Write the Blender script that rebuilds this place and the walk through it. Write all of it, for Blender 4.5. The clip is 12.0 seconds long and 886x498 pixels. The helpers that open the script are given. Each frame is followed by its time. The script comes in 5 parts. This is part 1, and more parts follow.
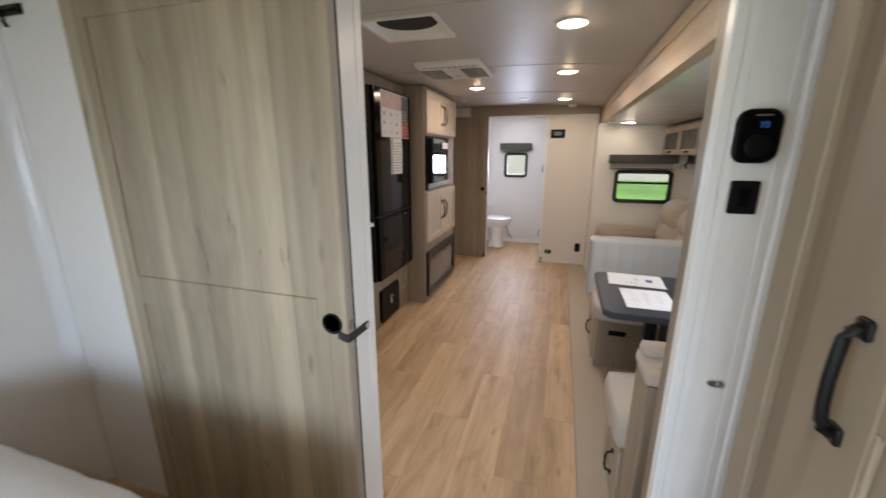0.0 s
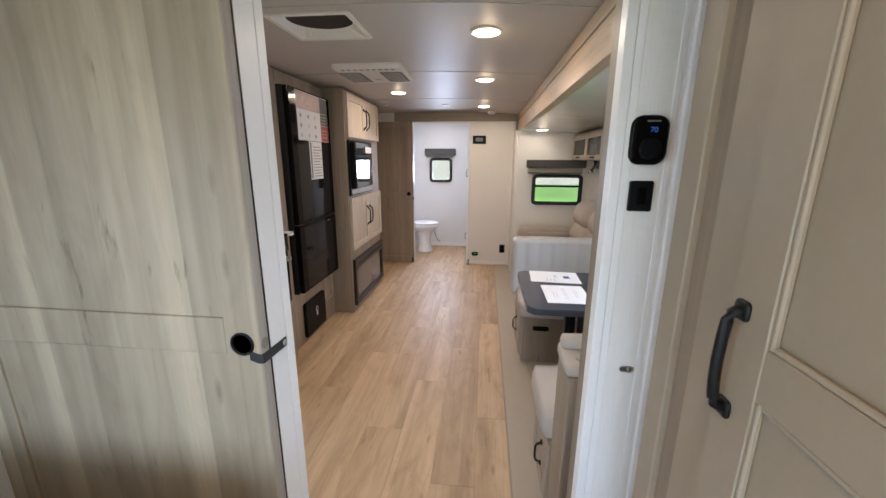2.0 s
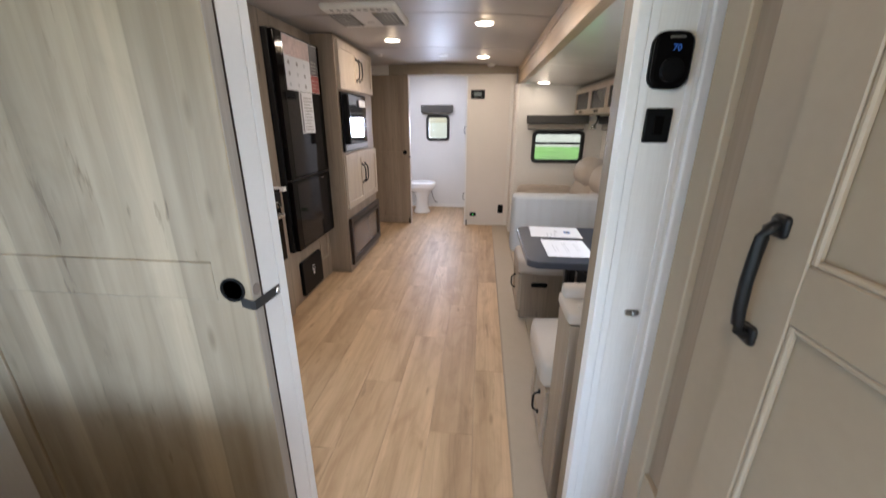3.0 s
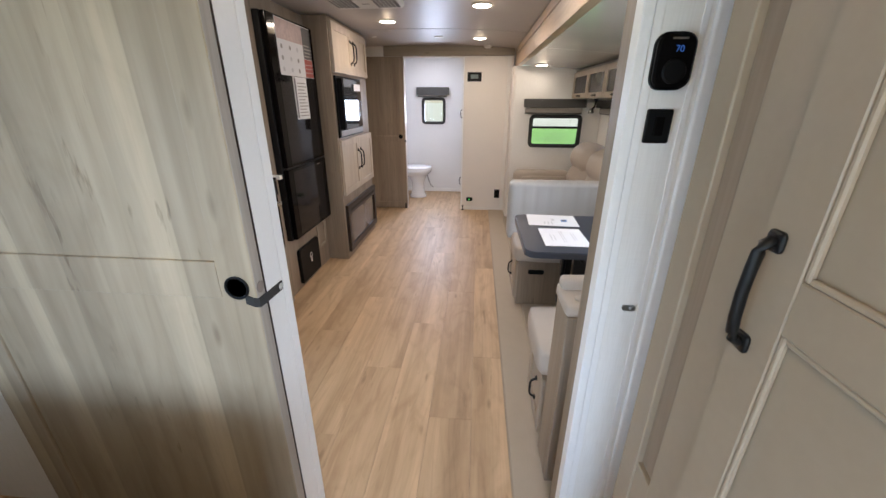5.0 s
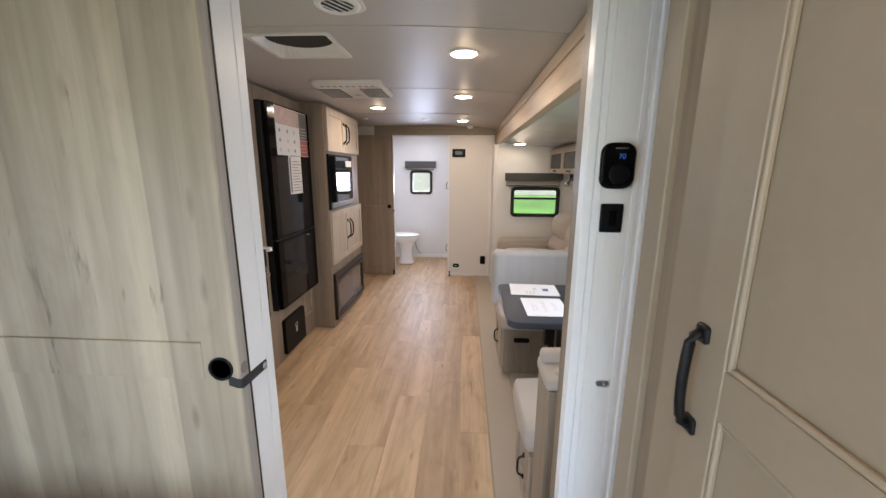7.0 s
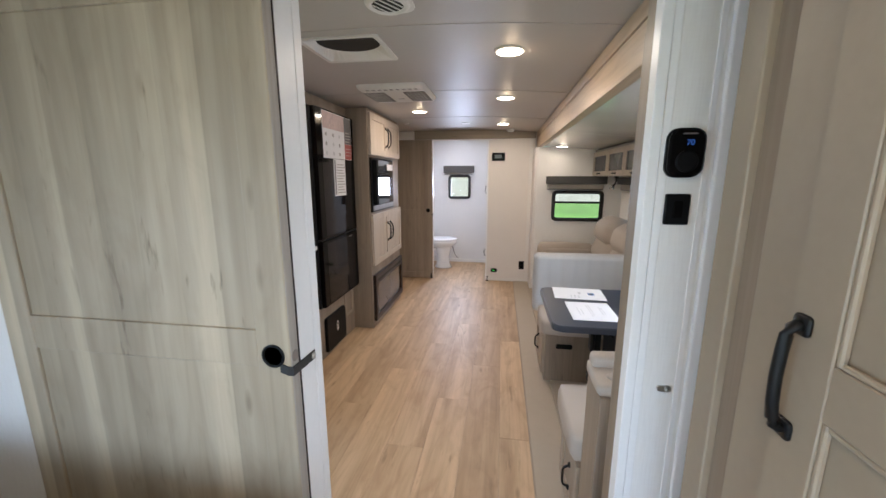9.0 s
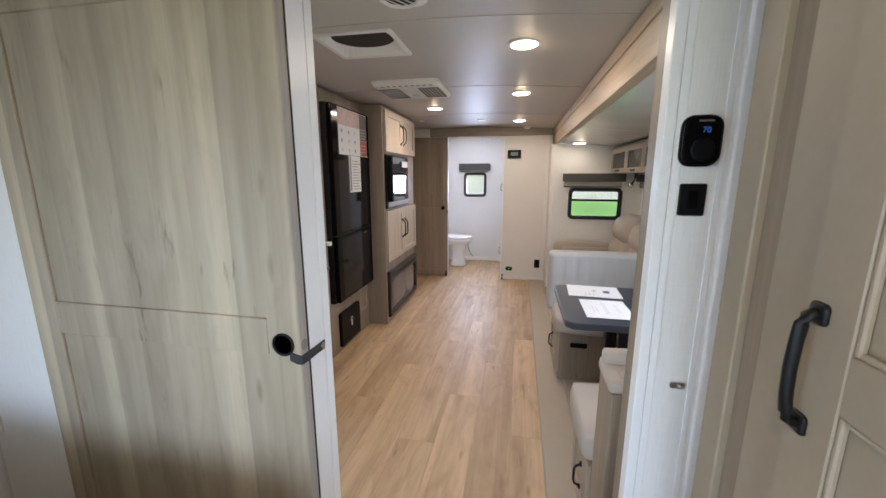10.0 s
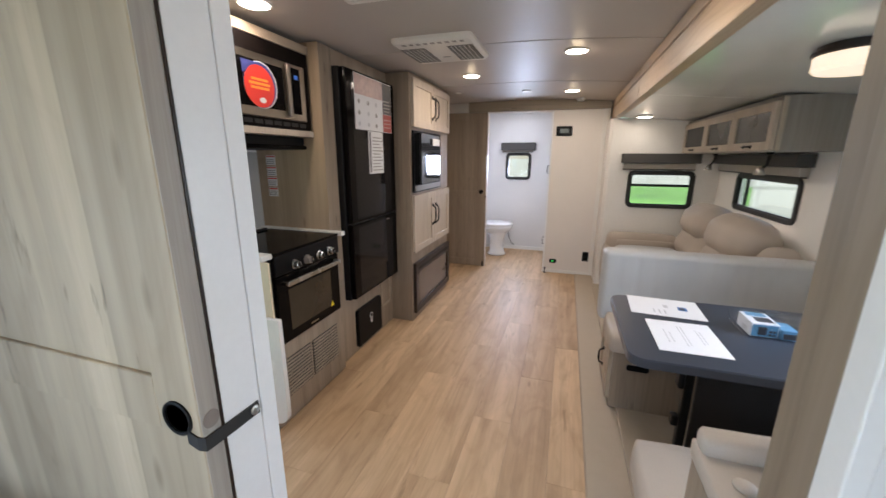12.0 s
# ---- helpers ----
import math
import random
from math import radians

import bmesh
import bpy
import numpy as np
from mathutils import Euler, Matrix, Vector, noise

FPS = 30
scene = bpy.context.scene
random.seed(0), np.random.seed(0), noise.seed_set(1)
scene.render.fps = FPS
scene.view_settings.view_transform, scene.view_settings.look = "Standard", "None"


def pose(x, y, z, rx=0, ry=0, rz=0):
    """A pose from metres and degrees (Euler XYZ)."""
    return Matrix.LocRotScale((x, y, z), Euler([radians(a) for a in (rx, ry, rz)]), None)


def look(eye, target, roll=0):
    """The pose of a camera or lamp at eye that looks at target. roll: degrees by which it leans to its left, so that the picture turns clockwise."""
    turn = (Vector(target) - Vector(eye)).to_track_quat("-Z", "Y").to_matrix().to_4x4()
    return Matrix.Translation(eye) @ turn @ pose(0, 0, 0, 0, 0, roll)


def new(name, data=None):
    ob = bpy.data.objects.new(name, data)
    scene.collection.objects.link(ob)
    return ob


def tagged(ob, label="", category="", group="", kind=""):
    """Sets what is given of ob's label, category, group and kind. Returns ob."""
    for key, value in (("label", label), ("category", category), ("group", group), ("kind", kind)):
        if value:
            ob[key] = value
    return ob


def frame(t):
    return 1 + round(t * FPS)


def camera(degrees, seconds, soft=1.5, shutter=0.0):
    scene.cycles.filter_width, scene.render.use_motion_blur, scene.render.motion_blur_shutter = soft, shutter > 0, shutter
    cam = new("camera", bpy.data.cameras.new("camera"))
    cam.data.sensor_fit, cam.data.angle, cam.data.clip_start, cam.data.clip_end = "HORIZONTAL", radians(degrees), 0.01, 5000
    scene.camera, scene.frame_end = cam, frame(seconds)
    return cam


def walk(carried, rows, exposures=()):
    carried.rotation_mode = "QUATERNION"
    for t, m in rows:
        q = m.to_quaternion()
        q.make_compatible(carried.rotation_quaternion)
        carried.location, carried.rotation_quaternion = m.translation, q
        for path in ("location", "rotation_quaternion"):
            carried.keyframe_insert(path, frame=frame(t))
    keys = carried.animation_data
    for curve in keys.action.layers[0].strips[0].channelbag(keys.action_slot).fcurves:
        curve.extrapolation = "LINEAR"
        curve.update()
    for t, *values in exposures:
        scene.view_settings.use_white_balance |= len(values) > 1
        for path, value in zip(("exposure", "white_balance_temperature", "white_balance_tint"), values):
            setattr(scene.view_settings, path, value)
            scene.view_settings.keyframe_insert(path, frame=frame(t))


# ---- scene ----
cam = camera(99.6, 12.0, shutter=0.5)
PATH = [
    (0, (0.119, 0.141, 1.388), (-0.453, 1.992, 0.89), 0.1),
    (0.5, (0.131, 0.157, 1.391), (-0.191, 2.068, 0.897), 0.2),
    (1, (0.137, 0.167, 1.403), (-0.119, 2.09, 0.918), 0.3),
    (1.5, (0.139, 0.168, 1.394), (-0.087, 2.1, 0.928), 0.4),
    (2, (0.131, 0.17, 1.38), (-0.079, 2.103, 0.911), 0.3),
    (2.5, (0.122, 0.184, 1.357), (-0.085, 2.11, 0.859), 0.3),
    (3, (0.123, 0.203, 1.314), (-0.066, 2.085, 0.665), 0.2),
    (3.2, (0.121, 0.202, 1.308), (-0.051, 2.059, 0.585), 0.3),
    (5, (0.109, 0.203, 1.351), (-0.053, 2.055, 0.614), 0.2),
    (5.5, (0.119, 0.192, 1.373), (-0.056, 2.063, 0.687), 0.2),
    (6, (0.13, 0.163, 1.397), (-0.023, 2.074, 0.826), 0.3),
    (6.5, (0.14, 0.154, 1.4), (0.014, 2.096, 0.941), 0.2),
    (7, (0.133, 0.158, 1.409), (0.022, 2.111, 0.993), 0.3),
    (9, (0.099, 0.164, 1.373), (-0.2, 2.104, 0.991), 0.0),
    (9.5, (0.115, 0.154, 1.375), (-0.258, 2.08, 0.987), 0.1),
    (10, (0.118, 0.168, 1.354), (-0.266, 2.092, 0.967), -0.0),
    (10.5, (0.143, 0.225, 1.312), (-0.236, 2.145, 0.901), 0.0),
    (11, (0.113, 0.351, 1.337), (-0.268, 2.256, 0.861), 0.1),
    (11.5, (0.089, 0.518, 1.304), (-0.335, 2.417, 0.841), 0.2),
    (12, (0.108, 0.587, 1.339), (-0.489, 2.435, 0.859), 0.2),
]
walk(cam, [(t, look(eye, target, roll)) for t, eye, target, roll in PATH], [(0.0, 0.47, 6850, 16), (1.0, 0.65, 6700, 15), (2.0, 0.67, 6500, 16), (5.0, 0.73, 6450, 16), (6.5, 0.71, 6600, 16), (7.2, 0.70, 6550, 16), (9.0, 0.68, 6350, 15), (10.5, 0.70, 6350, 15), (11.0, 0.78, 6350, 14), (12.0, 0.68, 6350, 15)])


# ---- world, sun, lamps' strength ----
world = bpy.data.worlds.new("sky")
scene.world = world
world.use_nodes = True
wn = world.node_tree.nodes
sky = wn.new("ShaderNodeTexSky")
sky.sky_type, sky.sun_disc = "NISHITA", False
sky.sun_elevation, sky.sun_rotation = radians(62), radians(60)
wn["Background"].inputs["Strength"].default_value = 0.15
world.node_tree.links.new(sky.outputs["Color"], wn["Background"].inputs["Color"])
sun = new("sun", bpy.data.lights.new("sun", "SUN"))
sun.data.energy, sun.data.angle, sun.data.color = 5.0, radians(0.5), (1.0, 0.95, 0.88)
sun.matrix_world = look((6.5, 3.7, 14), (0, 0, 0))
PUCK_GLOW = 9.0
LAMP_COLOUR = (1.0, 0.855, 0.69)


def skylight(name, eye, target, width, height, watts, colour=(0.70, 0.85, 1.0), spread=120):
    """Daylight through a window's opening: the sky's falls inwards and down, the lawn's rises."""
    lamp = bpy.data.lights.new(name, "AREA")
    lamp.shape, lamp.size, lamp.size_y, lamp.energy, lamp.color = "RECTANGLE", width, height, watts, colour
    lamp.spread = radians(spread)
    new(name, lamp).matrix_world = look(eye, target)


LAWN_LIGHT = (1.0, 0.97, 0.62)
skylight("daylight", (0.10, -1.69, 1.10), (-0.20, 1.0, -0.67), 1.30, 0.78, 13.0, (0.50, 0.72, 1.0), 100)
skylight("daylight", (1.03, -1.22, 1.12), (-0.4, 0.4, 0.10), 0.75, 0.60, 9.0, (0.54, 0.74, 1.0), 100)
skylight("daylight", (-1.66, -0.70, 1.07), (0.10, 0.80, 0.45), 1.15, 0.65, 4.2, (0.54, 0.75, 1.0), 100)
skylight("lawn_light", (0.10, -1.68, 1.12), (-0.10, 1.0, 1.75), 1.30, 0.62, 2.2, LAWN_LIGHT)
skylight("daylight", (-1.70, 1.46, 0.90), (0.0, 1.46, 0.40), 0.58, 1.70, 1.8)
skylight("daylight", (-0.554, 6.15, 1.21), (-0.554, 5.0, 0.80), 0.27, 0.29, 6.0, (0.68, 0.79, 1.0), 125)
skylight("daylight", (1.475, 1.95, 1.12), (0.0, 1.75, 0.55), 0.74, 0.36, 6.0)


# ---- materials ----
def material(name, base, rough=0.5, metal=0.0, spec=0.5):
    m = bpy.data.materials.new(name)
    m.use_nodes = True
    b = m.node_tree.nodes["Principled BSDF"]
    b.inputs["Base Color"].default_value = (*base, 1)
    b.inputs["Roughness"].default_value, b.inputs["Metallic"].default_value = rough, metal
    b.inputs["Specular IOR Level"].default_value = spec
    return m


def node(m, kind, **values):
    n = m.node_tree.nodes.new(kind)
    for key, value in values.items():
        n.inputs[key].default_value = value
    return n


def link(m, a, b):
    m.node_tree.links.new(a, b)


def world_place(m, scale, by_object=False):
    """World position, stretched by scale; by_object shifts it at random from piece to piece."""
    geo, mul = node(m, "ShaderNodeNewGeometry"), node(m, "ShaderNodeVectorMath")
    mul.operation = "MULTIPLY"
    mul.inputs[1].default_value = scale
    link(m, geo.outputs["Position"], mul.inputs[0])
    if not by_object:
        return mul.outputs[0]
    info, spread, add = node(m, "ShaderNodeObjectInfo"), node(m, "ShaderNodeMath"), node(m, "ShaderNodeVectorMath")
    spread.operation, spread.inputs[1].default_value = "MULTIPLY", 57.0
    link(m, info.outputs["Random"], spread.inputs[0])
    link(m, mul.outputs[0], add.inputs[0])
    link(m, spread.outputs[0], add.inputs[1])
    return add.outputs[0]


def ramp(m, fac, stops):
    r = node(m, "ShaderNodeValToRGB")
    e = r.color_ramp.elements
    while len(e) < len(stops):
        e.new(0.5)
    for spot, (at, colour) in zip(e, stops):
        spot.position, spot.color = at, (*colour, 1)
    link(m, fac, r.inputs["Fac"])
    return r.outputs["Color"]


def mix(m, a, b, fac, blend="MIX"):
    n = node(m, "ShaderNodeMix")
    n.data_type, n.blend_type = "RGBA", blend
    if isinstance(fac, float):
        n.inputs["Factor"].default_value = fac
    else:
        link(m, fac, n.inputs["Factor"])
    for side, k in ((a, 6), (b, 7)):
        if isinstance(side, tuple):
            n.inputs[k].default_value = (*side, 1)
        else:
            link(m, side, n.inputs[k])
    return n.outputs[2]


def noise_of(m, place, scale=1.0, detail=4.0, rough=0.55, warp=0.0):
    n = node(m, "ShaderNodeTexNoise", Scale=scale, Detail=detail, Roughness=rough, Distortion=warp)
    link(m, place, n.inputs["Vector"])
    return n.outputs["Fac"]


def bump(m, height, strength, distance):
    n = node(m, "ShaderNodeBump", Strength=strength, Distance=distance)
    link(m, height, n.inputs["Height"])
    link(m, n.outputs["Normal"], m.node_tree.nodes["Principled BSDF"].inputs["Normal"])


def paint(m, colour):
    link(m, colour, m.node_tree.nodes["Principled BSDF"].inputs["Base Color"])


def vary_rough(m, fac, low, high):
    n = node(m, "ShaderNodeMapRange")
    n.inputs["To Min"].default_value, n.inputs["To Max"].default_value = low, high
    link(m, fac, n.inputs["Value"])
    link(m, n.outputs["Result"], m.node_tree.nodes["Principled BSDF"].inputs["Roughness"])


def wood(name, light, dark, axis, rough=0.5, board=0.12, by_object=False, knots=True, strips=0.0, fine_mix=0.55, contrast=1.0, ticks=0.0, rings=0.0, blotch=0.0):
    """Printed wood with the grain along an axis: broad bands, fine streaks, a few knots."""
    m = material(name, light, rough)
    along, across = 0.55, 1.0 / board
    sc = [across, across, across]
    sc["xyz".index(axis)] = along
    broad = noise_of(m, world_place(m, sc, by_object), 1.0, 3.0, 0.5, 0.4)
    sc2 = [90.0, 90.0, 90.0]
    sc2["xyz".index(axis)] = 2.2
    fine = noise_of(m, world_place(m, sc2, by_object), 1.0, 5.0, 0.65, 0.6)
    colour = ramp(m, broad, [(0.5 - 0.20 * contrast, dark), (0.51, tuple((a + b) / 2 for a, b in zip(light, dark))), (0.5 + 0.22 * contrast, light)])
    streak = ramp(m, fine, [(0.30, (0.70, 0.68, 0.66)), (0.55, (1, 1, 1))])
    colour = mix(m, colour, streak, fine_mix, "MULTIPLY")
    if strips:
        geo, cut, add = node(m, "ShaderNodeNewGeometry"), node(m, "ShaderNodeSeparateXYZ"), node(m, "ShaderNodeMath")
        link(m, geo.outputs["Position"], cut.inputs[0])
        link(m, cut.outputs[0], add.inputs[0])
        link(m, cut.outputs[1], add.inputs[1])
        step = node(m, "ShaderNodeMath")
        step.operation, step.inputs[1].default_value = "DIVIDE", strips
        link(m, add.outputs[0], step.inputs[0])
        sway = node(m, "ShaderNodeMath")
        sway.operation = "ADD"
        link(m, step.outputs[0], sway.inputs[0])
        sway.inputs[1].default_value = 40.37
        down = node(m, "ShaderNodeMath")
        down.operation = "FLOOR"
        link(m, sway.outputs[0], down.inputs[0])
        white = node(m, "ShaderNodeTexWhiteNoise")
        white.noise_dimensions = "1D"
        link(m, down.outputs[0], white.inputs["W"])
        frac = node(m, "ShaderNodeMath")
        frac.operation = "FRACT"
        link(m, sway.outputs[0], frac.inputs[0])
        tone = ramp(m, white.outputs["Value"], [(0.0, (0.80, 0.79, 0.78)), (1.0, (1.08, 1.07, 1.05))])
        fade = ramp(m, frac.outputs[0], [(0.0, (0.86, 0.86, 0.86)), (0.55, (1, 1, 1)), (0.97, (1.06, 1.06, 1.05)), (1.0, (0.9, 0.9, 0.9))])
        colour = mix(m, mix(m, colour, tone, 0.8, "MULTIPLY"), fade, 0.85, "MULTIPLY")
    if rings:
        sc4 = [5.0, 5.0, 5.0]
        sc4["xyz".index(axis)] = 0.5
        field = noise_of(m, world_place(m, sc4, by_object), 1.0, 2.5, 0.5, 0.6)
        many, saw = node(m, "ShaderNodeMath"), node(m, "ShaderNodeMath")
        many.operation, many.inputs[1].default_value = "MULTIPLY", 13.0
        saw.operation, saw.inputs[1].default_value = "PINGPONG", 0.5
        link(m, field, many.inputs[0])
        link(m, many.outputs[0], saw.inputs[0])
        colour = mix(m, colour, ramp(m, saw.outputs[0], [(0.0, (0.72, 0.69, 0.66)), (0.22, (1, 1, 1)), (1.0, (1.04, 1.04, 1.04))]), rings, "MULTIPLY")
    if ticks:
        sc5 = [42.0, 42.0, 42.0]
        sc5["xyz".index(axis)] = 6.0
        spotty = noise_of(m, world_place(m, sc5, by_object), 1.0, 3.0, 0.6, 0.3)
        sc6 = [6.0, 6.0, 6.0]
        sc6["xyz".index(axis)] = 2.0
        where = noise_of(m, world_place(m, sc6, by_object), 1.0, 1.0, 0.5)
        marks = ramp(m, spotty, [(0.60, (1, 1, 1)), (0.70, (0.55, 0.52, 0.48))])
        mask = ramp(m, where, [(0.52, (0, 0, 0)), (0.66, (1, 1, 1))])
        colour = mix(m, colour, mix(m, (1.0, 1.0, 1.0), marks, mask), ticks, "MULTIPLY")
    if blotch:
        sc7 = [9.0, 9.0, 9.0]
        sc7["xyz".index(axis)] = 3.2
        cloud = noise_of(m, world_place(m, sc7, by_object), 1.0, 4.0, 0.6, 0.9)
        colour = mix(m, colour, ramp(m, cloud, [(0.34, (0.62, 0.55, 0.48)), (0.50, (0.95, 0.94, 0.92)), (0.66, (1.08, 1.08, 1.07))]), blotch, "MULTIPLY")
    if by_object:
        info = node(m, "ShaderNodeObjectInfo")
        colour = mix(m, colour, ramp(m, info.outputs["Random"], [(0.0, (0.92, 0.91, 0.90)), (1.0, (1.06, 1.06, 1.06))]), 1.0, "MULTIPLY")
    if knots:
        sc3 = [9.0, 9.0, 9.0]
        sc3["xyz".index(axis)] = 2.4
        v = node(m, "ShaderNodeTexVoronoi", Scale=1.0)
        link(m, world_place(m, sc3, by_object), v.inputs["Vector"])
        spot = ramp(m, v.outputs["Distance"], [(0.03, (0.42, 0.38, 0.34)), (0.11, (1, 1, 1))])
        colour = mix(m, colour, spot, 0.6, "MULTIPLY")
    paint(m, colour)
    vary_rough(m, fine, rough - 0.06, rough + 0.10)
    bump(m, fine, 0.12, 0.002)
    return m


def mottled(name, base, rough, size=40.0, amount=0.10, relief=0.15, depth=0.001, metal=0.0, coarse=2.5, spec=0.5):
    """One colour with fine grain and slow stains."""
    m = material(name, base, rough, metal, spec)
    place = world_place(m, (1, 1, 1))
    fine, slow = noise_of(m, place, size, 4.0, 0.6), noise_of(m, place, coarse, 3.0, 0.5)
    a = tuple(c * (1 - amount) for c in base)
    b = tuple(min(1, c * (1 + amount * 0.6)) for c in base)
    colour = ramp(m, slow, [(0.3, a), (0.7, b)])
    colour = mix(m, colour, ramp(m, fine, [(0.35, (1 - amount,) * 3), (0.65, (1, 1, 1))]), 0.7, "MULTIPLY")
    paint(m, colour)
    vary_rough(m, slow, max(0.02, rough - 0.07), min(1, rough + 0.07))
    if relief:
        bump(m, fine, relief, depth)
    return m


def linen(name, base, rough=0.6):
    """Wallboard with a fine woven print."""
    m = material(name, base, rough)
    h = noise_of(m, world_place(m, (320, 320, 14)), 1.0, 2.0, 0.5)
    v = noise_of(m, world_place(m, (20, 20, 330)), 1.0, 2.0, 0.5)
    both = mix(m, ramp(m, h, [(0.35, (0.90, 0.89, 0.88)), (0.6, (1, 1, 1))]), ramp(m, v, [(0.35, (0.92, 0.91, 0.90)), (0.6, (1, 1, 1))]), 0.6, "MULTIPLY")
    slow = ramp(m, noise_of(m, world_place(m, (1, 1, 1)), 1.7, 3.0), [(0.3, tuple(c * 0.95 for c in base)), (0.7, base)])
    paint(m, mix(m, slow, both, 0.42, "MULTIPLY"))
    bump(m, h, 0.10, 0.0008)
    return m


def glowing(name, colour, strength):
    m = material(name, colour, 0.4)
    b = m.node_tree.nodes["Principled BSDF"]
    b.inputs["Emission Color"].default_value, b.inputs["Emission Strength"].default_value = (*colour, 1), strength
    return m


def clear(name, tint, rough=0.0):
    """Thin window pane: clear, with a faint reflection."""
    m = bpy.data.materials.new(name)
    m.use_nodes = True
    m.node_tree.nodes.remove(m.node_tree.nodes["Principled BSDF"])
    out = m.node_tree.nodes["Material Output"]
    t, g, f = node(m, "ShaderNodeBsdfTransparent"), node(m, "ShaderNodeBsdfGlossy"), node(m, "ShaderNodeLayerWeight")
    t.inputs["Color"].default_value = (*tint, 1)
    g.inputs["Roughness"].default_value = rough
    steep, fall = node(m, "ShaderNodeMath"), node(m, "ShaderNodeMath")
    steep.operation, steep.inputs[1].default_value = "POWER", 5.0
    fall.operation, fall.inputs[1].default_value, fall.inputs[2].default_value = "MULTIPLY_ADD", 0.8, 0.04
    link(m, f.outputs["Facing"], steep.inputs[0])
    link(m, steep.outputs[0], fall.inputs[0])
    s = node(m, "ShaderNodeMixShader")
    link(m, fall.outputs[0], s.inputs[0])
    link(m, t.outputs[0], s.inputs[1])
    link(m, g.outputs[0], s.inputs[2])
    link(m, s.outputs[0], out.inputs["Surface"])
    return m


DOOR_WOOD = wood("greige_door_wood", (0.515, 0.432, 0.312), (0.322, 0.262, 0.184), "z", 0.5, 0.10, strips=0.105, fine_mix=0.25, ticks=1.0, rings=0.2, blotch=0.25)
TAUPE = wood("taupe_wood", (0.35, 0.276, 0.206), (0.25, 0.192, 0.14), "z", 0.5, 0.09, ticks=0.5, rings=0.25)
TAUPE_Y = wood("taupe_wood_lengthwise", (0.47, 0.38, 0.28), (0.34, 0.27, 0.20), "y", 0.42, 0.09)
TAUPE_X = wood("taupe_wood_crosswise", (0.34, 0.28, 0.21), (0.25, 0.20, 0.15), "x", 0.5, 0.09)
FASCIA = wood("warm_fascia_wood", (0.50, 0.375, 0.25), (0.36, 0.26, 0.17), "y", 0.42, 0.09, rings=0.3)
OAK_FRAME = wood("pale_cabinet_wood", (0.56, 0.48, 0.39), (0.46, 0.39, 0.31), "z", 0.48, 0.07, knots=False)
BENCH_WOOD = wood("tan_bench_wood", (0.44, 0.36, 0.275), (0.35, 0.28, 0.21), "z", 0.48, 0.07, knots=False)
WARDROBE = mottled("cream_wardrobe_foil", (0.35, 0.29, 0.215), 0.42, 60, 0.05, 0.05)
WARDROBE_EDGE = mottled("pale_profile_foil", (0.385, 0.32, 0.24), 0.5, 60, 0.05, 0.03)
PLANK = wood("oak_vinyl_plank", (0.66, 0.47, 0.29), (0.48, 0.33, 0.195), "y", 0.46, 0.10, by_object=True, fine_mix=0.32, contrast=0.75, ticks=0.6, rings=0.32, blotch=0.4)
PLANK_BASE = mottled("brown_floor_base", (0.30, 0.21, 0.13), 0.8)
STRIP = linen("woven_greige_vinyl", (0.48, 0.41, 0.32), 0.7)
WALL = linen("white_linen_wallboard", (0.86, 0.845, 0.81))
WALL_PLAIN = mottled("white_wallboard", (0.78, 0.75, 0.71), 0.55, 90, 0.03, 0.05)
TRIM = mottled("white_trim_foil", (0.87, 0.865, 0.85), 0.4, 80, 0.03, 0.04)
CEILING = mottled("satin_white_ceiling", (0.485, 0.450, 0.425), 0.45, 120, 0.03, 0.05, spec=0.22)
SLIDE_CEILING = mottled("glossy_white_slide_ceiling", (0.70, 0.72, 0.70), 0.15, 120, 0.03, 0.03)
BATH_WALL = mottled("white_bath_wall", (0.80, 0.80, 0.80), 0.4, 90, 0.03, 0.03)
BLACK = mottled("matte_black_metal", (0.0065, 0.0065, 0.007), 0.42, 200, 0.15, 0.06, spec=0.3)
PLASTIC = mottled("black_plastic", (0.005, 0.005, 0.0055), 0.42, 260, 0.12, 0.06, spec=0.14)
RUBBER = mottled("black_rubber_gasket", (0.02, 0.02, 0.02), 0.6, 150, 0.1)
GLOSS = mottled("black_gloss_glass", (0.0045, 0.004, 0.004), 0.05, 60, 0.1, 0.0, spec=0.07)
OVEN_GLASS = mottled("mirror_black_oven_glass", (0.008, 0.008, 0.009), 0.03, 60, 0.1, 0.0, spec=0.8)
FRIDGE = mottled("black_fridge_enamel", (0.0035, 0.0028, 0.0028), 0.07, 60, 0.1, 0.0, spec=0.06)
DARK_STEEL = mottled("warm_dark_steel", (0.30, 0.27, 0.235), 0.32, 140, 0.08, 0.05, metal=1.0)
STEEL = mottled("brushed_steel", (0.55, 0.54, 0.52), 0.28, 140, 0.08, 0.05, metal=1.0)
NEAR_BLACK = mottled("near_black_trim", (0.006, 0.004, 0.0035), 0.6, 160, 0.1, 0.04, spec=0.06)
BRONZE = mottled("dark_bronze_frame", (0.032, 0.022, 0.017), 0.35, 160, 0.1, 0.04, spec=0.2)
TABLE = mottled("dark_slate_laminate", (0.040, 0.047, 0.064), 0.32, 220, 0.18, 0.06)
COUNTER = mottled("white_counter", (0.78, 0.76, 0.73), 0.25, 150, 0.04, 0.03)
CREAM = mottled("cream_board", (0.74, 0.62, 0.44), 0.5, 70, 0.06)
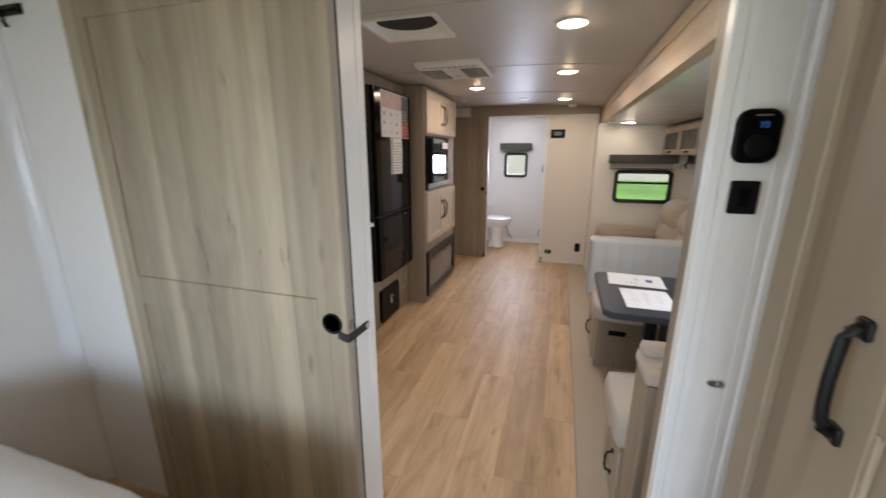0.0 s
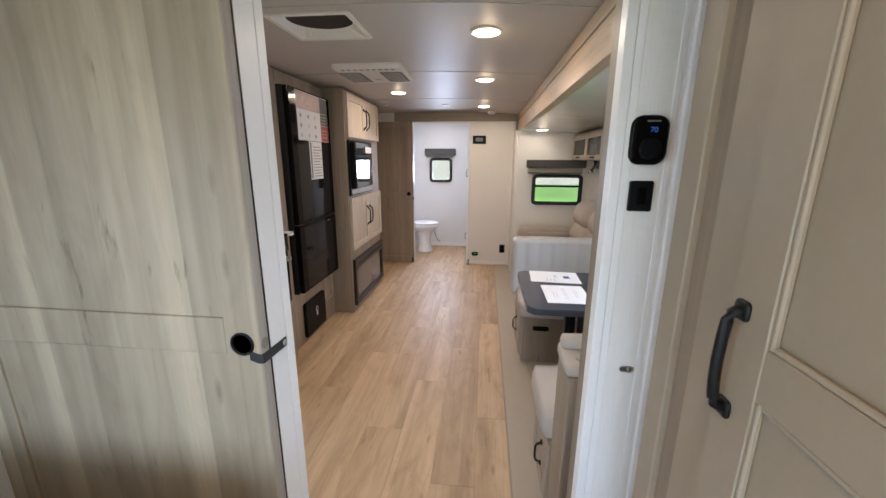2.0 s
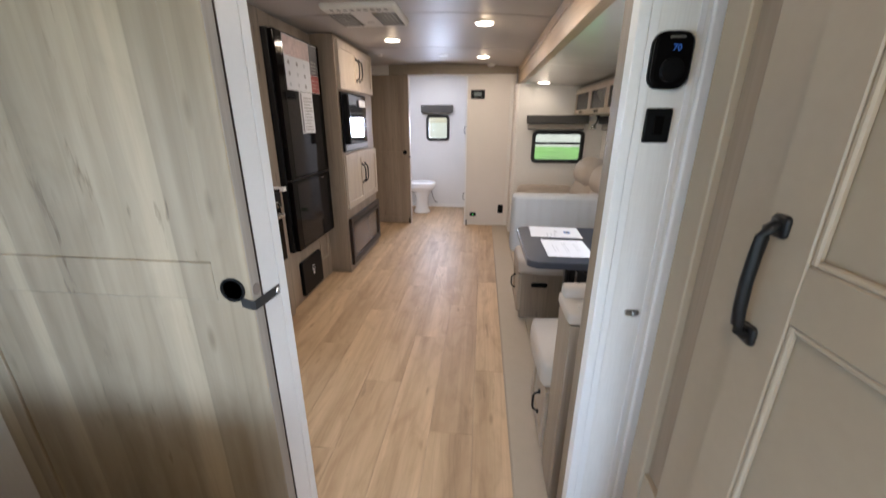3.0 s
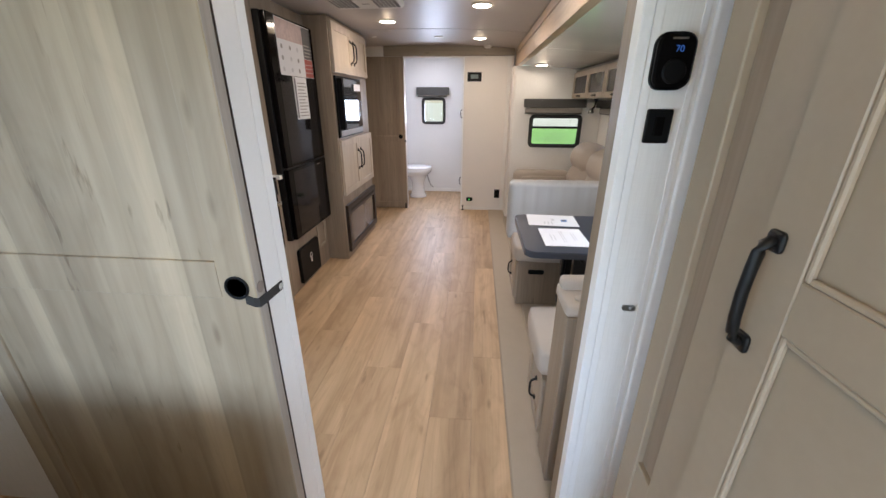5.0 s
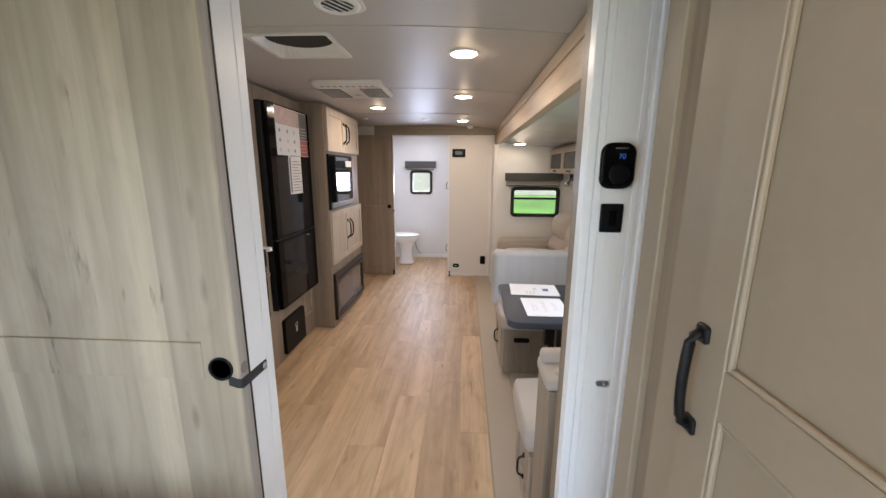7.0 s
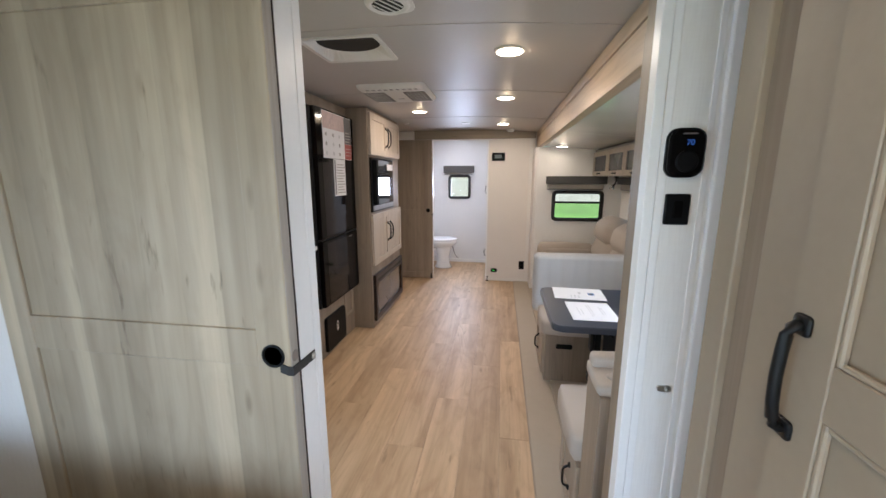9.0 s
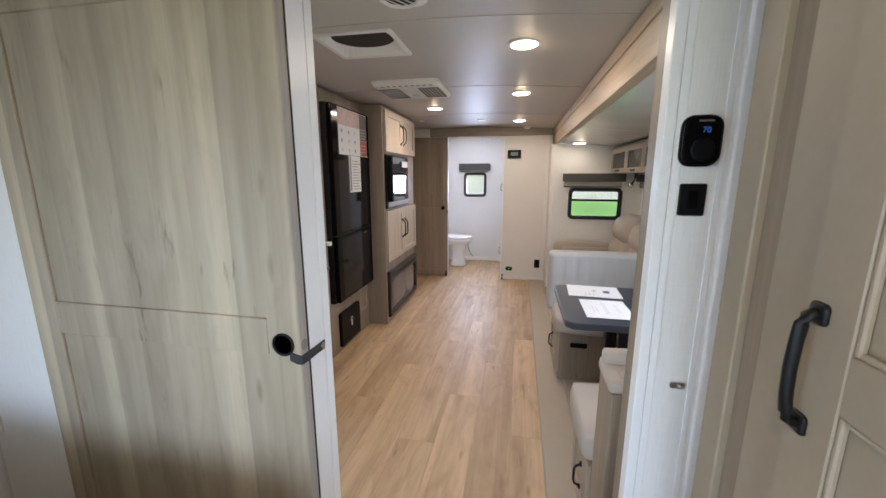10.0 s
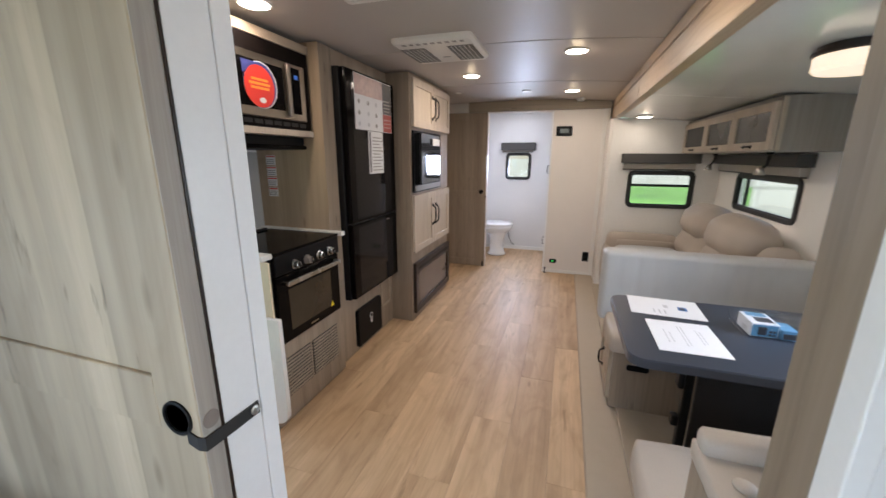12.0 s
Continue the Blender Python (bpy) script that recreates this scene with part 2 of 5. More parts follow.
CLOTH = mottled("beige_leatherette", (0.46, 0.40, 0.34), 0.5, 320, 0.08, 0.22, 0.001)
CLOTH_PALE = mottled("pale_grey_leatherette", (0.50, 0.505, 0.51), 0.5, 320, 0.07, 0.22, 0.001)
VALANCE = linen("charcoal_valance_cloth", (0.085, 0.083, 0.080), 0.8)
SHADE = linen("greige_shade_cloth", (0.42, 0.39, 0.35), 0.8)
PORCELAIN = mottled("white_porcelain", (0.82, 0.82, 0.82), 0.12, 60, 0.02, 0.0)
PAPER = mottled("white_paper", (0.72, 0.72, 0.74), 0.7, 200, 0.03, 0.05)
INK = mottled("grey_print", (0.20, 0.20, 0.22), 0.7)
LIGHT_BLUE = mottled("light_blue_print", (0.12, 0.30, 0.48), 0.4, 60, 0.2)
PALE_INK = mottled("pale_grey_print", (0.56, 0.56, 0.58), 0.7)
BLUE_INK = mottled("blue_print", (0.05, 0.16, 0.38), 0.5)
DULL_RED = mottled("dull_red_print", (0.33, 0.06, 0.05), 0.45)
RED = mottled("red_print", (0.65, 0.03, 0.02), 0.4)
ORANGE = mottled("orange_print", (0.9, 0.30, 0.03), 0.4)
NAVY = mottled("navy_print", (0.04, 0.05, 0.20), 0.4)
PINK_PRINT = mottled("dusk_photo_print", (0.50, 0.36, 0.34), 0.45, 30, 0.3, 0.0)
DARK_PRINT = mottled("dark_photo_print", (0.05, 0.05, 0.06), 0.4, 30, 0.3, 0.0)
YELLOW = mottled("yellow_print", (0.80, 0.62, 0.02), 0.4)
BEDDING = mottled("white_quilt_cloth", (0.72, 0.72, 0.73), 0.8, 200, 0.05, 0.25, 0.002)
DIFFUSER = glowing("lamp_diffuser", (1.0, 0.90, 0.74), PUCK_GLOW)
DOME = glowing("dome_diffuser", (1.0, 0.84, 0.64), 0.5)
LED_GREEN, LED_BLUE = glowing("green_led", (0.05, 1.0, 0.15), 0.9), glowing("blue_display", (0.05, 0.17, 0.62), 0.13)
PANE = clear("window_glass", (0.92, 0.95, 0.93))
SMOKE = mottled("smoked_cabinet_glass", (0.040, 0.040, 0.042), 0.25, 50, 0.1, 0.0, spec=0.15)
# Near-black colour that stands in for shade inside vents, slots and gaps.
RECESS_SHADE = mottled("painted_recess_shade", (0.02, 0.017, 0.015), 0.7)
WHITE_PLASTIC = mottled("white_abs_plastic", (0.76, 0.74, 0.71), 0.4, 150, 0.04, 0.03)
GREY_PLASTIC = mottled("grey_abs_plastic", (0.30, 0.29, 0.28), 0.45, 150, 0.05, 0.03)
GRASS = mottled("mown_grass", (0.12, 0.29, 0.045), 0.9, 9.0, 0.35, 0.5, 0.05, coarse=0.25)
GRAVEL = mottled("pale_gravel_road", (0.30, 0.31, 0.25), 0.9, 12.0, 0.15, 0.4, 0.02, coarse=0.3)


# ---- building blocks ----
PLACE = {}


def thing(name, at, label="", category="", group="", kind=""):
    ob = new(name)
    ob.location = at
    ob.empty_display_size = 0.05
    PLACE[ob.name] = Vector(at)
    return tagged(ob, label, category, group, kind)


def finish(bm, smooth):
    bmesh.ops.recalc_face_normals(bm, faces=bm.faces)
    for f in bm.faces:
        f.smooth = smooth


def part(name, bm, mat, parent=None, label="", smooth=False, kind="", category=""):
    """One mesh object from a bmesh in world metres, under a thing or a part."""
    finish(bm, smooth)
    lo = Vector([min(v.co[k] for v in bm.verts) for k in range(3)])
    hi = Vector([max(v.co[k] for v in bm.verts) for k in range(3)])
    mid = (lo + hi) / 2
    if parent is None:
        mid.z = lo.z
    bmesh.ops.translate(bm, verts=bm.verts, vec=-mid)
    data = bpy.data.meshes.new(name)
    bm.to_mesh(data)
    bm.free()
    data.materials.append(mat)
    ob = new(name, data)
    PLACE[ob.name] = mid
    if parent is not None:
        ob.parent = parent
        ob.location = mid - PLACE[parent.name]
    else:
        ob.location = mid
    return tagged(ob, label, category, "", kind)


def box(x0, x1, y0, y1, z0, z1, bevel=0.0, seg=2, bm=None):
    """A block with rounded edges."""
    own = bmesh.new()
    v = [own.verts.new((x, y, z)) for x in (x0, x1) for y in (y0, y1) for z in (z0, z1)]
    for q in ((0, 1, 3, 2), (4, 6, 7, 5), (0, 4, 5, 1), (2, 3, 7, 6), (0, 2, 6, 4), (1, 5, 7, 3)):
        own.faces.new([v[k] for k in q])
    bmesh.ops.recalc_face_normals(own, faces=own.faces)
    if bevel:
        bmesh.ops.bevel(own, geom=own.edges[:], offset=bevel, segments=seg, affect="EDGES", profile=0.5)
    return merge(bm, own)


def merge(bm, own):
    if bm is None:
        return own
    data = bpy.data.meshes.new("scrap")
    own.to_mesh(data)
    own.free()
    bm.from_mesh(data)
    bpy.data.meshes.remove(data)
    return bm


def tube(points, radius, sides=10, bm=None, closed=False):
    """A round bar along points."""
    own = bmesh.new()
    pts = [Vector(p) for p in points]
    rings = []
    for k, p in enumerate(pts):
        a, b = pts[k - 1 if (k or closed) else 0], pts[(k + 1) % len(pts) if closed else min(k + 1, len(pts) - 1)]
        way = (b - a).normalized()
        side = way.cross(Vector((0, 0, 1)) if abs(way.z) < 0.9 else Vector((0, 1, 0))).normalized()
        up = side.cross(way)
        rings.append([own.verts.new(p + radius * (math.cos(t) * side + math.sin(t) * up)) for t in (2 * math.pi * j / sides for j in range(sides))])
    n = len(rings)
    for k in range(n if closed else n - 1):
        a, b = rings[k], rings[(k + 1) % n]
        for j in range(sides):
            own.faces.new((a[j], a[(j + 1) % sides], b[(j + 1) % sides], b[j]))
    if not closed:
        own.faces.new(rings[0][::-1])
        own.faces.new(rings[-1])
    return merge(bm, own)


def lathe(profile, centre, axis="z", sides=32, bm=None, squash=1.0):
    """A turned shape: (radius, height) pairs round an axis through centre."""
    own = bmesh.new()
    rings = []
    for r, h in profile:
        ring = []
        for j in range(sides):
            t = 2 * math.pi * j / sides
            a, b = r * math.cos(t), r * math.sin(t) * squash
            ring.append(own.verts.new({"z": (a, b, h), "y": (a, h, b), "x": (h, a, b)}[axis]))
        rings.append(ring)
    for a, b in zip(rings, rings[1:]):
        for j in range(sides):
            own.faces.new((a[j], a[(j + 1) % sides], b[(j + 1) % sides], b[j]))
    own.faces.new(rings[0][::-1])
    own.faces.new(rings[-1])
    bmesh.ops.translate(own, verts=own.verts, vec=centre)
    return merge(bm, own)


def rounded(w, h, r, seg=5):
    """Corners of a rounded rectangle about the origin."""
    pts = []
    for cx, cy, start in ((w / 2 - r, h / 2 - r, 0), (-w / 2 + r, h / 2 - r, 90), (-w / 2 + r, -h / 2 + r, 180), (w / 2 - r, -h / 2 + r, 270)):
        for k in range(seg + 1):
            t = radians(start + 90 * k / seg)
            pts.append((cx + r * math.cos(t), cy + r * math.sin(t)))
    return pts


def plate(w, h, r, thick, centre, facing, bm=None, bevel=0.0, seg=5):
    """A rounded slab; its face looks along facing ('+x', '-y', '-z' ...) and centre is the middle of its back."""
    own = bmesh.new()
    sign = 1 if facing[0] == "+" else -1
    ax = facing[1]

    def place(a, b, d):
        d *= sign
        return {"x": (d, a, b), "y": (a, d, b), "z": (a, b, d)}[ax]
    back = [own.verts.new(place(a, b, 0)) for a, b in rounded(w, h, r, seg)]
    front = [own.verts.new(place(a, b, thick - bevel)) for a, b in rounded(w, h, r, seg)]
    own.faces.new(back[::-1])
    n = len(back)
    for j in range(n):
        own.faces.new((back[j], back[(j + 1) % n], front[(j + 1) % n], front[j]))
    if bevel:
        top = [own.verts.new(place(a, b, thick)) for a, b in rounded(w - 2 * bevel, h - 2 * bevel, max(r - bevel, 0.001), seg)]
        for j in range(n):
            own.faces.new((front[j], front[(j + 1) % n], top[(j + 1) % n], top[j]))
        front = top
    own.faces.new(front)
    bmesh.ops.translate(own, verts=own.verts, vec=centre)
    return merge(bm, own)


def ring_frame(w, h, r, band, thick, centre, facing, bm=None, seg=5):
    """A rounded frame with an open middle."""
    own = bmesh.new()
    sign = 1 if facing[0] == "+" else -1
    ax = facing[1]

    def place(a, b, d):
        d *= sign
        return {"x": (d, a, b), "y": (a, d, b), "z": (a, b, d)}[ax]
    loops = []
    for grow, d in ((0, 0), (0, thick), (band, thick), (band, 0)):
        loops.append([own.verts.new(place(a, b, d)) for a, b in rounded(w - 2 * grow, h - 2 * grow, max(r - grow, 0.004), seg)])
    n = len(loops[0])
    for k in range(4):
        a, b = loops[k], loops[(k + 1) % 4]
        for j in range(n):
            own.faces.new((a[j], a[(j + 1) % n], b[(j + 1) % n], b[j]))
    bmesh.ops.translate(own, verts=own.verts, vec=centre)
    return merge(bm, own)


def walled(axis, at, thick, u0, u1, z0, z1, holes=()):
    """A wall across an axis ('x' or 'y') from at to at + thick, with holes (u0, u1, z0, z1) through it."""
    own = bmesh.new()
    us = sorted({u0, u1, *[h[0] for h in holes], *[h[1] for h in holes]})
    zs = sorted({z0, z1, *[h[2] for h in holes], *[h[3] for h in holes]})
    grid = {}

    def vert(i, j):
        if (i, j) not in grid:
            grid[i, j] = own.verts.new((at, us[i], zs[j]) if axis == "x" else (us[i], at, zs[j]))
        return grid[i, j]
    for i in range(len(us) - 1):
        for j in range(len(zs) - 1):
            cu, cz = (us[i] + us[i + 1]) / 2, (zs[j] + zs[j + 1]) / 2
            if any(h[0] < cu < h[1] and h[2] < cz < h[3] for h in holes):
                continue
            own.faces.new((vert(i, j), vert(i + 1, j), vert(i + 1, j + 1), vert(i, j + 1)))
    out = bmesh.ops.extrude_face_region(own, geom=own.faces[:])
    moved = [g for g in out["geom"] if isinstance(g, bmesh.types.BMVert)]
    bmesh.ops.translate(own, verts=moved, vec=(thick, 0, 0) if axis == "x" else (0, thick, 0))
    return own


def cushion(x0, x1, y0, y1, z0, z1, r, puff=0.0, seg=4, cuts=6):
    """A padded block: rounded edges, faces that swell."""
    own = box(x0, x1, y0, y1, z0, z1)
    bmesh.ops.subdivide_edges(own, edges=own.edges[:], cuts=cuts, use_grid_fill=True)
    c = Vector(((x0 + x1) / 2, (y0 + y1) / 2, (z0 + z1) / 2))
    half = Vector(((x1 - x0) / 2, (y1 - y0) / 2, (z1 - z0) / 2))
    for v in own.verts:
        d = v.co - c
        inner = Vector([max(-(half[k] - r), min(half[k] - r, d[k])) for k in range(3)])
        out = d - inner
        if out.length > 1e-6:
            out = out.normalized() * r
        n = Vector([d[k] / half[k] for k in range(3)])
        swell = Vector((0, 0, 0))
        for k in range(3):
            o = [q for q in range(3) if q != k]
            if abs(n[k]) > 0.99:
                swell[k] = math.copysign(puff * (1 - n[o[0]] ** 2) * (1 - n[o[1]] ** 2), n[k])
        v.co = c + inner + out + swell
    return own


def pull(parent, centre, length, facing, upright=True, stand=0.032, thick=0.006, name="handle"):
    """A bowed black cabinet pull."""
    sign = 1 if facing[0] == "+" else -1
    pts = []
    for k in range(9):
        u = -1 + k / 4
        bow = stand * (1 - abs(u) ** 6 * 1.0)
        if k in (0, 8):
            bow = 0
        a = u * length / 2
        d = sign * bow
        if facing[1] == "x":
            pts.append((d, 0, a) if upright else (d, a, 0))
        else:
            pts.append((0, d, a) if upright else (a, d, 0))
    bm = tube([Vector(centre) + Vector(p) for p in pts], thick, 8)
    for k in (0, 8):
        p = Vector(centre) + Vector(pts[k])
        prof = [(thick * 2.1, 0), (thick * 2.1, sign * 0.004), (thick * 1.3, sign * 0.008)]
        lathe(prof, p, facing[1], 12, bm)
    return part(name, bm, BLACK, parent, "matt black bowed pull", smooth=True)


def shaker(parent, name, facing, at, u0, u1, z0, z1, mat, rail=0.05, panel=None, thick=0.02, rails=(), panel_name="panel", recess=0.009):
    """A framed door: stiles, rails and recessed panels. at: plane of its back; facing '+x', '-x', '+y' or '-y'."""
    s = 1 if facing[0] == "+" else -1

    def slab(a0, a1, b0, b1, d0, d1, bev, bm=None):
        lo, hi = sorted((at + s * d0, at + s * d1))
        if facing[1] == "x":
            return box(lo, hi, a0, a1, b0, b1, bev, 1, bm)
        return box(a0, a1, lo, hi, b0, b1, bev, 1, bm)
    bm = slab(u0, u0 + rail, z0, z1, 0, thick, 0.0018)
    slab(u1 - rail, u1, z0, z1, 0, thick, 0.0018, bm)
    edges = [z0 + rail] + [q for r in rails for q in r] + [z1 - rail]
    slab(u0 + rail, u1 - rail, z0, z0 + rail, 0, thick - 0.0006, 0.0018, bm)
    slab(u0 + rail, u1 - rail, z1 - rail, z1, 0, thick - 0.0006, 0.0018, bm)
    for r0, r1 in rails:
        slab(u0 + rail, u1 - rail, r0, r1, 0, thick - 0.0006, 0.0018, bm)
    door = part(name, bm, mat, parent)
    for k in range(0, len(edges), 2):
        part(panel_name, slab(u0 + rail - 0.004, u1 - rail + 0.004, edges[k] - 0.004, edges[k + 1] + 0.004, 0.002, thick - recess, 0.0), panel or mat, door)
    return door


# ---- the shell of the trailer ----
def ceiling_at(x):
    return 1.945 - (0.049 if x > -0.4 else 0.012) * (x + 0.4) ** 2


def slide_ceiling_at(x):
    return 1.712 - 0.08 * (x - 0.505)


END, BATH_BACK, LEFT, SLIDE_END, SLIDE_SIDE, SLIDE_TOP = 5.064, 6.115, -1.68, 4.681, 1.437, 1.70

floor_ob = tagged(part("floor", box(-1.70, 1.55, -1.75, 6.16, -0.06, -0.004), PLANK_BASE), "oak-look vinyl plank floor", "floor", "", "structure")
strip = part("trim", box(0.288, 0.50, 1.046, END - 0.002, -0.0035, 0.007, 0.003, 2), STRIP, None, "woven greige vinyl strip along the slide-out", kind="structure")
part("slide_floor", box(0.46, 1.44, 1.10, SLIDE_END, 0.0075, 0.03), STRIP, None, "raised floor of the slide-out", kind="structure")
part("trim", box(0.2835, 0.2875, 1.046, END - 0.002, -0.0035, 0.003), TAUPE_Y, None, "thin floor edge trim", kind="structure")

# ceiling: one curved sheet with its joint battens
bm = bmesh.new()
VENT_X, VENT_Y = (-0.777, -0.446), (1.792, 2.092)
XS = sorted([-1.70 + k * (2.30 / 30) for k in range(31)] + list(VENT_X))
NX = len(XS) - 1
YS = (-1.75, *VENT_Y, 6.16)
low = [[bm.verts.new((x, y, ceiling_at(x))) for x in XS] for y in YS]
top = [[bm.verts.new((x, y, ceiling_at(x) + 0.16)) for x in (XS[0], XS[-1])] for y in (YS[0], YS[-1])]
for k in range(NX):
    for j in range(3):
        if not (j == 1 and VENT_X[0] <= XS[k] and XS[k + 1] <= VENT_X[1]):
            bm.faces.new((low[j][k], low[j][k + 1], low[j + 1][k + 1], low[j + 1][k]))
bm.faces.new((top[0][0], top[1][0], top[1][1], top[0][1]))
bm.faces.new([*low[0], top[0][1], top[0][0]])
bm.faces.new([*low[3], top[1][1], top[1][0]])
for e, q in ((0, 0), (NX, 1)):
    bm.faces.new([low[j][e] for j in range(4)] + [top[1][q], top[0][q]])
for yb in (0.55, 1.712, 2.837, 3.99):
    for k in range(NX):
        a, b = XS[k], XS[k + 1]
        vs = [bm.verts.new((x, y, ceiling_at(x) - d)) for x in (a, b) for y in (yb - 0.006, yb + 0.006) for d in (0.0, 0.0022)]
        for q in ((0, 1, 3, 2), (4, 6, 7, 5), (0, 4, 5, 1), (2, 3, 7, 6), (1, 5, 7, 3)):
            bm.faces.new([vs[n] for n in q])
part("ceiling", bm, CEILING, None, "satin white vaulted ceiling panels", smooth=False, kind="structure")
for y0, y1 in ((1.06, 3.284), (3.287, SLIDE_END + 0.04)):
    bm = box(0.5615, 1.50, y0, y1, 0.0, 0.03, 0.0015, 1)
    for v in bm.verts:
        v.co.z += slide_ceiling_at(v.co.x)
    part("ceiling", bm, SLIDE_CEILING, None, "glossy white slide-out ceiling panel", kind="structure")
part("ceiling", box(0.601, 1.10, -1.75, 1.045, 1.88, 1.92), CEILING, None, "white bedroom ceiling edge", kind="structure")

ENTRY = (1.16, 1.76, 0.02, 1.78)
BED_WIN = (-1.300, -0.100, 0.720, 1.420)
part("wall_west", walled("x", LEFT - 0.05, 0.05, -1.75, 6.16, -0.05, 1.93, [ENTRY, BED_WIN]), WALL_PLAIN, None, "white side wall", kind="structure")
part("wall_south", walled("y", -1.75, 0.05, LEFT, 1.10, -0.05, 1.93, [(-0.58, 0.78, 0.70, 1.50)]), WALL_PLAIN, None, "white bedroom end wall", kind="structure")
part("wall_bedroom_east", walled("x", 1.05, 0.05, -1.70, 0.999, -0.05, 1.90, [(-1.62, -0.82, 0.80, 1.44)]), WALL_PLAIN, None, "white bedroom side wall", kind="structure")
part("wall_door", walled("y", 1.0, 0.045, LEFT, 1.10, -0.004, 1.93, [(-0.421, 0.412, -0.01, 1.87)]), WALL, None, "white linen partition with a doorway", kind="structure")
part("wall_end", walled("y", END, 0.045, LEFT, 0.50, -0.004, 1.95, [(-0.79, -0.085, -0.01, 1.82)]), mottled("warm_white_board", (0.76, 0.71, 0.66), 0.5, 90, 0.03, 0.04), None, "warm white partition before the bathroom", kind="structure")
part("wall_bath_north", walled("y", BATH_BACK, 0.045, LEFT, 0.60, -0.05, 1.93, [(-0.695, -0.413, 1.055, 1.360)]), BATH_WALL, None, "white bathroom wall", kind="structure")
part("wall_bath_east", box(0.05, 0.09, END + 0.046, BATH_BACK - 0.001, -0.004, 1.93), BATH_WALL, None, "white bathroom side wall", kind="structure")
part("wall_bath_west", box(-1.34, -1.30, END + 0.046, BATH_BACK - 0.001, -0.004, 1.93), BATH_WALL, None, "white bathroom side wall", kind="structure")
part("wall_slide_end", walled("y", SLIDE_END, 0.04, 0.50, 1.50, 0.0, SLIDE_TOP - 0.001, [(0.71, 1.22, 0.89, 1.185)]), WALL, None, "white linen slide-out end wall", kind="structure")
part("wall_slide_side", walled("x", SLIDE_SIDE, 0.045, 1.06, SLIDE_END - 0.001, 0.0, SLIDE_TOP - 0.001, [(1.58, 2.32, 0.94, 1.30), (3.375, 4.225, 0.965, 1.19)]), WALL, None, "white linen slide-out side wall", kind="structure")
part("wall_slide_near", box(0.48, 1.436, 1.06, 1.098, -0.004, SLIDE_TOP - 0.001), WALL, None, "white slide-out near wall", kind="structure")
part("wall_corner", box(0.475, 0.52, SLIDE_END + 0.041, END - 0.001, -0.003, 1.699), WALL_PLAIN, None, "white return wall beside the slide-out", kind="structure")
part("wall_east_upper", box(0.562, 0.61, 1.046, 6.16, 1.742, 1.90), WALL_PLAIN, None, "white wall above the slide-out", kind="structure")
part("wall_east_bath", box(0.52, 0.56, END + 0.046, 6.16, -0.05, 1.93), WALL_PLAIN, None, "white outer wall", kind="structure")

# casing round the doorway, fascia of the slide-out, header of the end wall
part("trim", box(-0.4205, -0.3925, 0.9785, 1.0525, 0.0, 1.86, 0.0015), TRIM, None, "white door jamb", kind="structure")
part("trim", box(-0.3939, -0.3922, 0.9735, 0.9780, 0.0, 1.86), BRONZE, None, "thin dark strip along the door jamb", kind="structure")
part("trim", box(-0.4205, -0.3918, 1.0545, 1.0905, 0.0, 1.86, 0.0025), TRIM, None, "white door jamb edge", kind="structure")
part("trim", box(0.3900, 0.4115, 0.9955, 1.0340, 0.0, 1.86, 0.002), TRIM, None, "white door jamb", kind="structure")
part("trim", box(0.3912, 0.4115, 1.0350, 1.0830, 0.0, 1.86, 0.002), TAUPE, None, "taupe edge of the door jamb", kind="structure")
part("trim", box(0.4120, 0.428, 0.9975, 0.9995, 0.0, 1.86, 0.0008), TRIM, None, "white door casing", kind="structure")
part("trim", box(-0.391, 0.389, 0.990, 1.055, 1.845, 1.869, 0.002), TRIM, None, "white door head", kind="structure")
part("trim", box(0.4150, 0.440, 1.0845, 1.165, 0.008, 1.695, 0.002), TAUPE, None, "taupe end board of the slide-out", kind="structure")
part("trim", box(0.512, 0.640, 0.988, 0.9995, 0.0, 1.92, 0.004), TRIM, None, "smooth white wall board", kind="structure")
part("trim", box(0.494, 0.505, 0.9970, 0.9995, 0.0, 1.92, 0.001), TRIM, None, "thin white wall batten", kind="structure")
for y0, y1 in ((1.10, 3.476), (3.482, END - 0.002)):
    part("trim", box(0.515, 0.5605, y0, y1, 1.7155, 1.836, 0.003), FASCIA, None, "wooden slide-out fascia board", kind="structure")
    part("trim", box(0.510, 0.5605, y0, y1, 1.8385, 1.899, 0.004), FASCIA, None, "wooden fascia moulding", kind="structure")
part("trim", box(0.535, 0.5610, 1.10, END - 0.003, 1.7165, 1.895), BRONZE, None, "dark backing behind the fascia joints", kind="structure")
part("trim", box(0.508, 0.5608, 1.10, END - 0.003, 1.7035, 1.7150, 0.003), FASCIA, None, "wooden fascia lower edge", kind="structure")
bm = bmesh.new()
N = 20
hx = [-1.02 + k * (1.52 / N) for k in range(N + 1)]
ring = [[bm.verts.new((x, y, z)) for x in hx for z in (1.832, ceiling_at(x) - 0.001)] for y in (END - 0.035, END - 0.001)]
for k in range(N):
    for e, q in ((0, 1), (1, 1)):
        bm.faces.new((ring[e][2 * k], ring[e][2 * k + 2], ring[e][2 * k + 3], ring[e][2 * k + 1]))
    bm.faces.new((ring[0][2 * k], ring[1][2 * k], ring[1][2 * k + 2], ring[0][2 * k + 2]))
    bm.faces.new((ring[0][2 * k + 1], ring[1][2 * k + 1], ring[1][2 * k + 3], ring[0][2 * k + 3]))
part("trim", bm, TAUPE_X, None, "taupe wooden header over the bathroom door", kind="structure")
